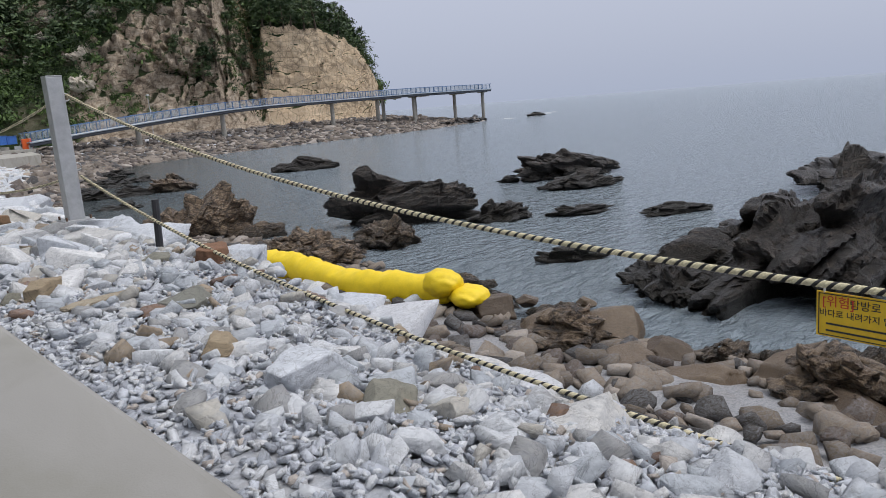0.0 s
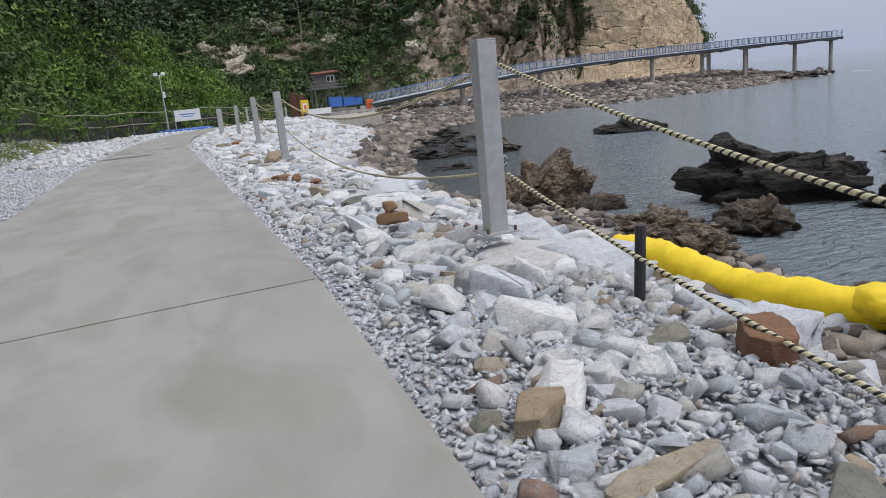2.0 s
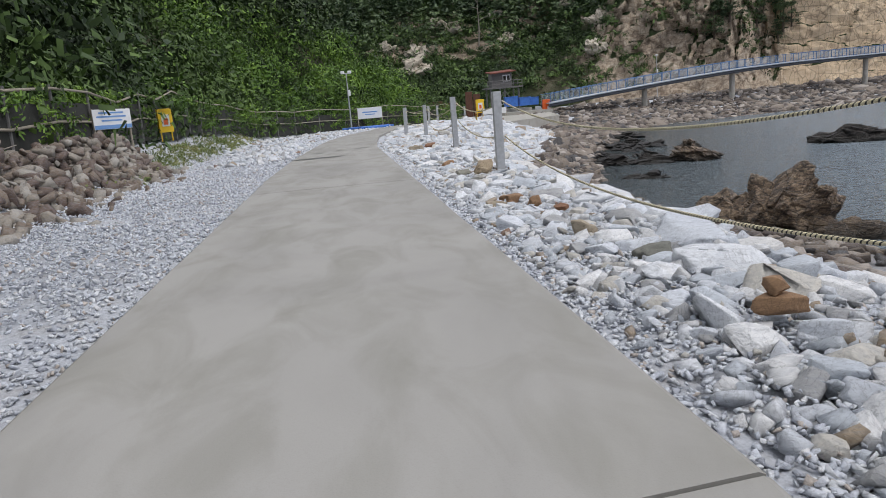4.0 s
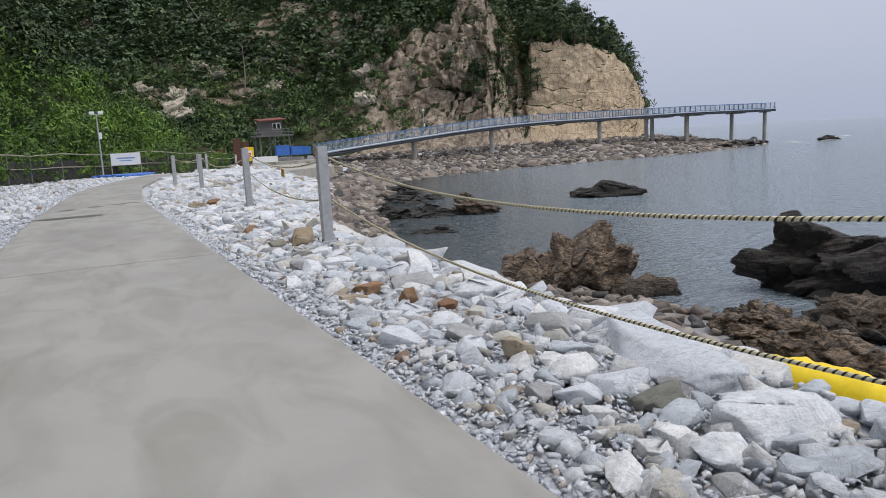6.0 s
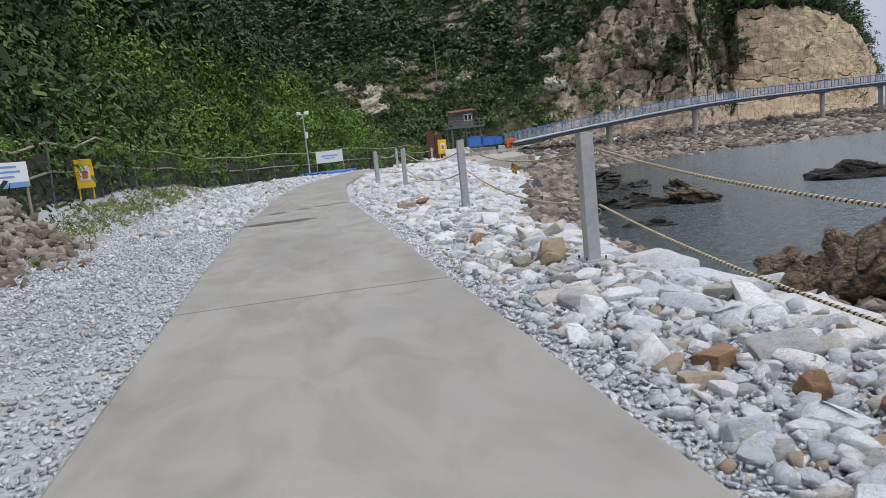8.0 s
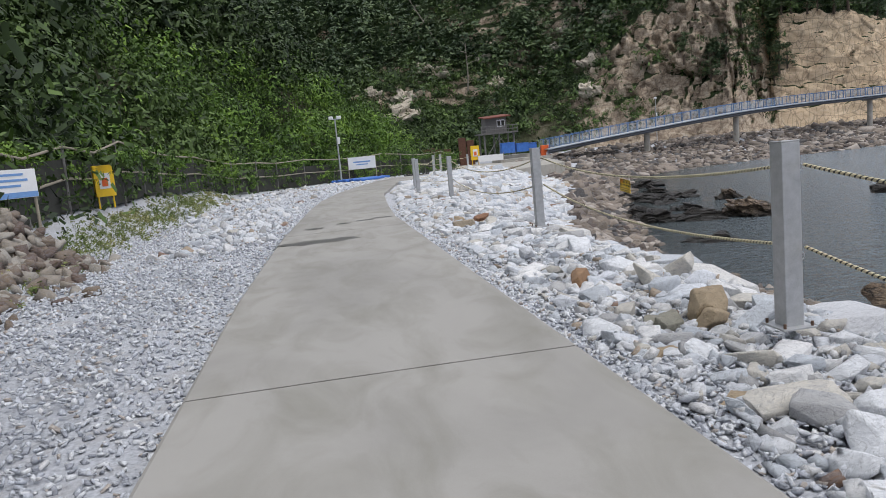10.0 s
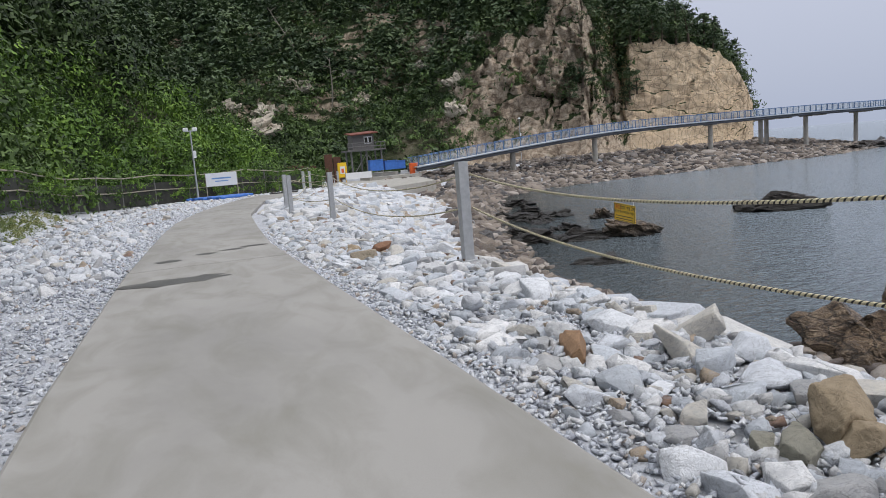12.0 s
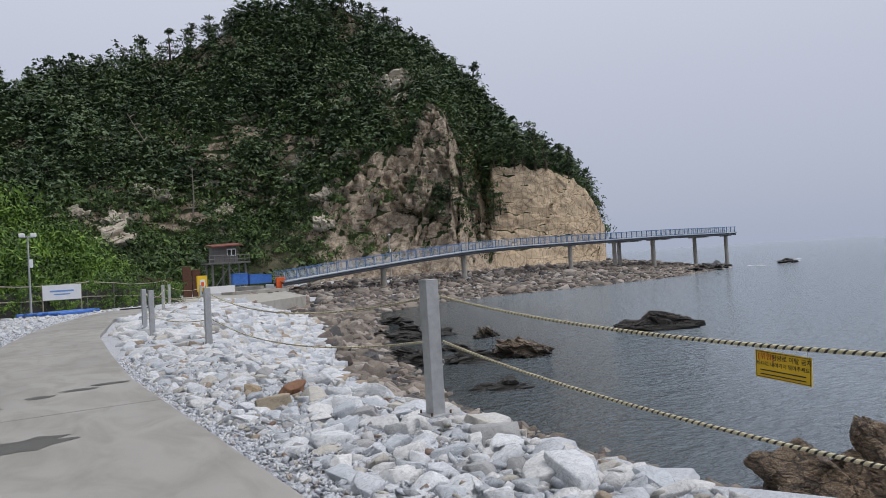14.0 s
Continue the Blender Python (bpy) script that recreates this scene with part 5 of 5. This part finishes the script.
v, f = scatter(TINY, np.c_[bx, by, ground_z(np.c_[bx, by]) + 0.03][late], rr.uniform(0.10, 0.32, late.sum()), rr, 0.3)
thing("beach_cobbles", mesh_from("beach_cobbles", v, f, M_rock_joined, False), M_rock_joined, "grey and white cobbles on the narrow beach below the bank", "beach", "", "stuff")
# rubble heap on the bank
n = 1300
px, py = rr.normal(-6.3, 0.8, n), rr.uniform(13.5, 27, n)
pz = ground_z(np.c_[px, py]) + np.clip(0.75 - np.abs(px + 6.6) * 0.6, 0, 1) * rr.uniform(0.2, 1.0, n)
v, f = scatter(TINY, np.c_[px, py, pz], rr.uniform(0.09, 0.25, n), rr, 0.7)
thing("rubble_heap", mesh_from("rubble_heap", v, f, M_rubble, False), M_rubble, "heap of brown rubble at the foot of the bank", "rubble", "", "stuff")
# larger white stones on the verge's far half
n = 900
py = rr.uniform(26, 74, n)
px = edge_x(EDGE_L, py) - rr.uniform(0.8, 6.5, n) * np.clip((py - 20) / 25, 0.4, 1)
v, f = scatter(LOW, np.c_[px, py, ground_z(np.c_[px, py]) + 0.02], rr.uniform(0.06, 0.2, n), rr, 0.4)
thing("verge_stones", mesh_from("verge_stones", v, f, M_rock_joined, False), M_rock_joined, "white stones strewn over the gravel verge", "rubble", "", "stuff")


# ---- yellow sandbag boom ----
def boom():
    e = empty("sandbag_boom", (10.2, 11, -2.6), "long bright yellow fabric sandbag lying at the water's edge", "sandbag")
    k = np.linspace(0, 1, 90)
    c = np.c_[9.3 + 1.1 * k ** 1.5 + 0.15 * np.sin(k * 7), 13.6 - 5.9 * k, -2.52 - 0.32 * k + 0.05 * np.sin(k * 9)]
    r = 0.34 * np.clip(1.0 - np.abs(2 * k - 1) ** 18, 0.05, 1) * (1 + 0.05 * np.sin(k * 31) * np.sin(k * 13) + 0.02 * np.sin(k * 77))
    v, f = tube(c, r, 20)
    wr = fbm(v * np.array([1, 1, 1]), 4.0, 3)
    v = v + 0.07 * wr[:, None] * np.array([0.4, 0.2, 1.0])
    part("long_bag", mesh_from("long_bag", v - np.array([10.2, 11, -2.6]), f, M_yellow, True), M_yellow, e)
    for at, s, tn in (((10.35, 8.0, -2.62), (0.6, 0.42, 0.30), 60), ((10.6, 7.5, -2.88), (0.8, 0.42, 0.24), 40)):
        v, f = ICO[4]
        w = v * np.array(s) * (1 + 0.12 * fbm(v, 2.2, 3))[:, None]
        o = part("end_bag", mesh_from("end_bag", w, f, M_yellow, True), M_yellow, e, "tied yellow bag end")
        o.location = Vector(at) - Vector((10.2, 11, -2.6))
        o.rotation_euler = (0.1, 0.15, radians(tn))
    return e


boom()


# ---- small rusty stake ----
stake = rod((0, 0, -0.2), (0.01, 0, 0.42), 0.032, 0.03, 10)
thing("stake", stake, M_black, "short dark pipe stake among the stones", "stake").matrix_world = pose(2.983, 3.92, -0.08, 0, 2, 0)


# ---- warning signs hung on the rope ----
def text_mesh(s, size, material, name="lettering"):
    cu = bpy.data.curves.new("text", "FONT")
    cu.body = s
    cu.size = size
    cu.align_x = "CENTER"
    cu.align_y = "CENTER"
    cu.extrude = 0.0006
    ob = bpy.data.objects.new("text", cu)
    me = bpy.data.meshes.new_from_object(ob)
    bpy.data.objects.remove(ob)
    me.materials.clear()
    me.materials.append(material)
    return me


def warning_sign(at, turn, tilt):
    e = empty("warning_sign", at, "yellow warning sign in Korean hung from the rope", "sign", "rope signs")
    e.matrix_world = pose(*at, 0, tilt, turn) @ Matrix.Scale(0.83, 4)
    W, H = 0.42, 0.185
    part("board", box((W, 0.006, H), (0, 0, -H / 2 - 0.02), 0.002), M_yellow_paint, e)
    y = -0.0045
    for z in (-0.028, -0.012 - H):
        part("border", box((W - 0.02, 0.002, 0.003), (0, y, z), 0), M_black, e)
    for x in (-1, 1):
        part("border", box((0.003, 0.002, H - 0.012), (x * (W - 0.022) / 2, y, -H / 2 - 0.02), 0), M_black, e)
    for txt, size, m_, x, z in (("[위험]", 0.05, M_red, -0.125, -0.06), ("탐방로 이탈 금지", 0.042, M_black, 0.065, -0.06), ("바다로 내려가지 말아주세요", 0.034, M_black, 0, -0.108)):
        o = part("lettering", text_mesh(txt, size, m_), m_, e)
        o.matrix_local = pose(x, y, z, 90, 0, 0)
    for z in (-0.15, -0.178):
        part("small_print", box((W - 0.08, 0.002, 0.007), (0, y, z), 0), M_black, e)
    for x in (-W / 2 + 0.03, W / 2 - 0.03):
        part("tie", rod((x, 0, -0.025), (x, 0, 0.025), 0.004, sides=6), M_white, e)
    return e


warning_sign((2.945, -1.40, 0.25), -100, -1)
warning_sign((3.26, 19.28, 1.065), -95, 3)


# ---- landing, hut and gear at the far end ----
landing = empty("landing", (24, 96.5, -1), "weathered concrete landing with steps at the start of the boardwalk", "landing", "", "structure")
bm = bmesh.new()
corner = [(-10.8, -25.5), (1.3, -13.0), (6.4, 8.0), (-6.0, 11.0), (-9.5, -8.0)]
low, top = [bm.verts.new((x, y, -2.2)) for x, y in corner], [bm.verts.new((x, y, 0.05)) for x, y in corner]
bm.faces.new(top)
bm.faces.new(low)
for k in range(5):
    bm.faces.new((low[k], low[(k + 1) % 5], top[(k + 1) % 5], top[k]))
bmesh.ops.bevel(bm, geom=list(bm.edges), offset=0.04, segments=2, affect="EDGES", profile=0.6)
part("base", bm, M_old_concrete, landing)
part("step", box((7.0, 5.0, 0.55), (2.6, 7.5, 0.17), 0.02), M_old_concrete, landing)
part("step", box((4.5, 3.5, 0.5), (1.4, 9.0, 0.65), 0.02), M_old_concrete, landing)
part("parapet", box((0.3, 7, 1.0), (5.9, 9.5, 0.4), 0.02), M_white, landing)
b = empty("barrier", (29.7, 103.3, -0.95), "orange plastic road barrier beside the boardwalk", "barrier")
part("body", box((1.2, 0.5, 1.5), (0, 0, 1.0), 0.08), M_orange, b)
part("foot", box((1.4, 0.9, 0.3), (0, 0, 0.15), 0.05), M_orange, b)
for x, y, sx, sz in ((24.6, 103.6, 1.8, 1.3), (26.6, 103.8, 1.6, 1.1), (28.2, 104.5, 1.2, 1.0)):
    b = empty("crate", (x, y, 0.2), "blue plastic storage crate stacked on the landing", "crate", "blue crates")
    part("body", box((sx, 1.0, sz), (0, 0, sz / 2), 0.05), M_blue, b)
    part("lid", box((sx + 0.08, 1.08, 0.1), (0, 0, sz + 0.05), 0.02), M_blue, b)
b = empty("banner", (21.6, 101, -0.9), "white vinyl banner in front of the hut", "banner", "white banners")
part("sheet", box((3.4, 0.03, 0.8), (0, 0, 0.75), 0.01), M_white, b)
for x in (-1.7, 1.7):
    part("pole", rod((x, 0, 0), (x, 0, 1.3), 0.04), M_pale_wood, b)


def hut():
    e = empty("lookout_hut", (26, 114.5, -0.8), "small grey timber lookout hut on stilts with a red-brown roof", "hut")
    z0 = 3.9
    for x in (-2.2, 0, 2.2):
        for y in (-1.6, 1.6):
            part("stilt", rod((x, y, 0), (x, y, z0), 0.13), M_wood, e)
    part("platform", box((5.6, 4.4, 0.2), (0, 0, z0), 0.02), M_wood, e)
    part("wall", box((3.1, 2.8, 2.1), (-0.2, 0.2, z0 + 1.15), 0.02), M_wood, e)
    bm = box((4.0, 4.0, 0.16), (-0.1, 0.1, z0 + 2.45), 0.02, turn=Matrix.Rotation(0.09, 4, "X") @ Matrix.Rotation(-0.05, 4, "Y"))
    part("roof", bm, M_roof, e)
    for k in range(5):
        part("cladding_board", box((3.14, 0.03, 0.36), (-0.2, -1.22, z0 + 0.32 + k * 0.41), 0.01), M_wood, e)
    w = part("window", box((1.2, 0.06, 1.0), (0.5, -1.26, z0 + 1.4), 0.01), M_white, e, "white framed window")
    for x in (-0.3, 0.3):
        part("pane", box((0.42, 0.02, 0.72), (0.5 + x, -1.30, z0 + 1.4), 0), M_net, w)
    for x in np.linspace(-2.7, 2.7, 9):
        part("baluster", rod((x, -2.1, z0), (x, -2.1, z0 + 1.0), 0.05, sides=6), M_wood, e)
    for z in (0.5, 1.0):
        part("handrail", rod((-2.75, -2.1, z0 + z), (2.75, -2.1, z0 + z), 0.05, sides=6), M_wood, e)
    for a, b_ in (((-2.2, -1.65, 0.3), (0, -1.65, 3.4)), ((2.2, -1.65, 0.3), (0, -1.65, 3.4))):
        part("brace", rod(a, b_, 0.07, sides=6), M_wood, e)
    return e


hut()
for x, y, h in ((19.4, 108, 4.0), (20.6, 108.3, 3.6)):
    thing("sheet_plank", box((1.0, 0.4, h), (0, 0, h / 2), 0.03), M_rust_steel, "rusted steel sheet pile beside the hut", "pile", "rusty piles").matrix_world = pose(x, y, -1.2)


def hill_z(x, y):
    flat = head_pts.reshape(-1, 3)
    return float(flat[np.argmin(np.hypot(flat[:, 0] - x, flat[:, 1] - y)), 2])


for k in range(16):
    t = k / 15
    thing("fence_stake", box((0.5, 0.18, 2.6 - 0.6 * t), (0, 0, 1.2), 0.03), M_rust_steel, "rusted steel stake of an old barrier on the hillside", "stake", "old barrier stakes").matrix_world = pose(9.5 + 8.5 * t, 104 + 8 * t, hill_z(9.5 + 8.5 * t, 104 + 8 * t) - 0.3, 0, 6, 0)


def life_ring_box(at, turn, s=1.0):
    e = empty("life_ring_box", at, "yellow rescue equipment box on a stand by the fence", "rescue box", "rescue boxes")
    e.matrix_world = pose(*at, 0, 0, turn) @ Matrix.Scale(s, 4)
    part("box_body", box((0.75, 0.32, 1.25), (0, 0, 1.1), 0.03), M_yellow_paint, e)
    part("window", box((0.42, 0.02, 0.62), (0, -0.165, 1.1), 0.01), M_white, e, "white front panel")
    part("life_ring", box((0.22, 0.012, 0.34), (0, -0.181, 1.05), 0.01), M_orange, e)
    for x in (-0.28, 0.28):
        part("leg", rod((x, 0, 0), (x, 0, 0.5), 0.035, sides=8), M_yellow_paint, e)
    return e


life_ring_box((-7.0, 35.0, 0.75), 28, 0.78)
life_ring_box((20.0, 103.0, -1.0), 0, 1.5)


def lamp_post(at, h, head):
    e = empty("street_lamp", at, "slim pale pole lamp with a twin floodlight head", "lamp", "path lamps")
    part("pole", rod((0, 0, 0), (0, 0, h), 0.07, 0.05), M_steel, e)
    part("bracket", rod((-0.35, 0, h), (0.35, 0, h), 0.035), M_steel, e)
    for x in head:
        part("lamp_head", box((0.34, 0.3, 0.24), (x, -0.05, h + 0.1), 0.06), M_white, e)
    part("control_box", box((0.2, 0.14, 0.5), (0.12, 0, h * 0.66), 0.02), M_white, e)
    return e


lamp_post((1.25, 66.0, -0.15), 4.7, (-0.3, 0.3))
lamp_post((53.2, 118.0, -1.0), 7.3, (0,))
b = empty("banner", (2.95, 66.4, 0.4), "white vinyl banner tied to the fence", "banner", "white banners")
part("sheet", box((2.1, 0.02, 0.92), (0, 0, 0.72), 0.008), M_white, b)
part("print_line", box((1.3, 0.006, 0.1), (0, -0.014, 0.8), 0), M_print, b)
part("print_line", box((0.9, 0.006, 0.07), (0, -0.014, 0.6), 0), M_print, b)
for x in (-1.05, 1.05):
    part("pole", rod((x, 0.05, -0.7), (x, 0.05, 1.25), 0.035), M_pale_wood, b)
b = empty("banner", (-6.7, 29.9, 0.4), "white banner with blue print hung on the fence", "banner", "white banners")
b.matrix_world = pose(-6.7, 28.0, 0.6, 0, 0, 66)
part("sheet", box((1.7, 0.02, 0.62), (-0.45, 0, 1.12), 0.008), M_white, b)
part("print_band", box((1.66, 0.006, 0.12), (-0.45, -0.014, 0.88), 0), M_print, b)
for z, w in ((1.32, 1.1), (1.2, 1.3), (1.08, 0.9)):
    part("print_line", box((w, 0.006, 0.05), (-0.5, -0.014, z), 0), M_print, b)
for x in (-1.25, 0.35):
    part("pole", rod((x, 0.05, -0.1), (x, 0.05, 1.45), 0.035), M_pale_wood, b)
b = empty("notice", (-6.85, 53.5, 0.2), "white notice board fixed to the fence", "notice")
b.matrix_world = pose(-6.85, 53.5, 0.1, 0, 0, 40)
part("board", box((0.75, 0.03, 0.95), (0, 0, 1.35), 0.01), M_white, b)
part("print_line", box((0.5, 0.008, 0.3), (0, -0.02, 1.45), 0), M_print, b)
part("post", rod((0, 0.06, 0), (0, 0.06, 1.8), 0.04), M_wood, b)
tarp = bmesh.new()
for k in range(5):
    box((3.2, 0.5, 0.16), (0.3 * k - 0.4, -0.4 * k, 0.1 + 0.03 * (k % 2)), 0.06, bm=tarp, turn=Matrix.Rotation(0.15 * k, 4, "Z"))
thing("folded_tarp", tarp, M_blue, "folded blue tarpaulin lying on the stones by the lamp", "tarpaulin").matrix_world = pose(2.4, 64.5, -0.15, 0, 0, 10)

# ---- net fence along the foot of the slope ----
FENCE = np.array([(-6.9, 12), (-7.2, 20), (-7.4, 28), (-7.5, 36), (-7.4, 46), (-6.4, 55), (-3, 63), (1.5, 67.5), (6.5, 73), (11.5, 82), (16, 95)], float)
fence = empty("net_fence", (0, 0, 0), "dark net fence with bleached pole rails, overgrown with vines", "fence", "", "structure")
seg = np.concatenate([[0], np.cumsum(np.linalg.norm(np.diff(FENCE, axis=0), axis=1))])
su = np.arange(0, seg[-1], 3.0)
fp = np.stack([np.interp(su, seg, FENCE[:, 0]), np.interp(su, seg, FENCE[:, 1])], -1)
fgz = ground_z(fp)
frng = np.random.default_rng(3)
tops = fgz + 1.9 + frng.normal(0, 0.12, len(fp))
for (x, y), z, t in zip(fp, fgz, tops):
    part("fence_stake", rod((x, y, z - 0.2), (x + frng.normal(0, 0.06), y, t + 0.1), 0.05, 0.045, 8), M_wood, fence)
for hh in (1.0, 0.52):
    for k in range(len(fp) - 1):
        a = (fp[k][0] + 0.06, fp[k][1], fgz[k] + (tops[k] - fgz[k]) * hh)
        b_ = (fp[k + 1][0] + 0.06, fp[k + 1][1], fgz[k + 1] + (tops[k + 1] - fgz[k + 1]) * hh)
        part("pole_rail", rod(a, b_, 0.04, 0.035, 7), M_pale_wood, fence)
for k in range(len(fp) - 1):
    a, b_ = np.array([*fp[k], fgz[k]]), np.array([*fp[k + 1], fgz[k + 1]])
    mid = (a + b_) / 2
    d = b_ - a
    turn = Matrix.Rotation(math.atan2(d[1], d[0]), 4, "Z") @ Matrix.Rotation(-math.atan2(d[2], math.hypot(d[0], d[1])), 4, "Y")
    bm = box((float(np.linalg.norm(d)), 0.015, 1.45), (mid[0], mid[1], mid[2] + 0.8), 0, turn=turn)
    part("net_panel", bm, M_net, fence)
vr = np.random.default_rng(12)
n = 760
k = vr.uniform(0, len(fp) - 1.01, n)
vx, vy = np.interp(k, np.arange(len(fp)), fp[:, 0]), np.interp(k, np.arange(len(fp)), fp[:, 1])
vz = ground_z(np.c_[vx, vy]) + vr.uniform(0.2, 1.9, n)
v, f = scatter(CL, np.c_[vx + vr.uniform(-0.6, np.where(vy > 38, 0.35, 0.0)), vy, vz], vr.uniform(0.3, 0.6, n), vr, 0.3)
thing("fence_vines", mesh_from("fence_vines", v, f, M_vine), M_vine, "green vines hanging over the net fence", "vines", "", "stuff")
n = 900
gx_, gy_ = vr.normal(-6.0, 0.5, n), vr.uniform(20, 52, n)
GT = [leaf_clump(90 + k, 26, (0.7, 0.7, 0.9), 0.12) for k in range(3)]
v, f = scatter(GT, np.c_[gx_, gy_, ground_z(np.c_[gx_, gy_])], vr.uniform(0.08, 0.24, n), vr, 0.2)
thing("verge_weeds", mesh_from("verge_weeds", v, f, M_grass), M_grass, "tufts of grass and weeds along the bank", "weeds", "", "stuff")


# pale crags showing through the undergrowth of the headland
M_crag = stone("pale_crag_stone", False, [(0.0, (0.56, 0.50, 0.41)), (0.5, (0.62, 0.56, 0.47))], (0.36, 0.31, 0.25))
for k, (az, el, s) in enumerate(((7.2, 3.6, 3.3), (7.6, 5.0, 2.8), (9.3, 7.0, 3.0), (10.6, 6.6, 2.2), (5.0, 5.2, 1.8), (14.6, 7.2, 1.9), (15.5, 5.3, 2.4), (18.6, 5.6, 2.0), (21.8, 8.6, 2.8),
                                 (23.2, 6.5, 3.2), (22.8, 4.0, 2.8), (24.0, 9.0, 2.4), (28.0, 14.5, 3.6), (29.2, 15.0, 3.4), (29.6, 13.2, 2.6), (26.0, 14.6, 2.0), (20.0, 7.4, 1.5))):
    q = on_headland(az, el)
    c = sea_rock((q[0], q[1] - 0.8, q[2] - 0.45 * s), s, 700 + k, (1.25, 0.8, 0.85), 40 * k, "pale grey crag showing through the hillside scrub", M_crag)
    c["group"] = "hillside crags"

# tangled wire net standing over the rubble heap
net = bmesh.new()
wr2 = np.random.default_rng(8)
for k in range(46):
    y0 = wr2.uniform(12.5, 18.5)
    z0 = wr2.uniform(0.4, 2.4)
    a = Vector((-6.5 - 0.25 * z0 + wr2.normal(0, 0.12), y0, z0))
    b_ = a + Vector((wr2.normal(0, 0.15), wr2.normal(0, 0.9), wr2.normal(0, 0.7)))
    rod(a, b_, 0.012, sides=4, bm=net)
for y in (12.6, 15.5, 18.4):
    rod((-6.5, y, 0.3), (-6.95, y, 2.7), 0.05, sides=7, bm=net)
for z in (0.8, 1.6, 2.6):
    rod((-6.5 - 0.17 * z, 12.6, z), (-6.5 - 0.17 * z, 18.4, z - 0.1), 0.025, sides=6, bm=net)
thing("wire_net", net, M_dead, "tangled dry wire net standing over the rubble heap", "net")
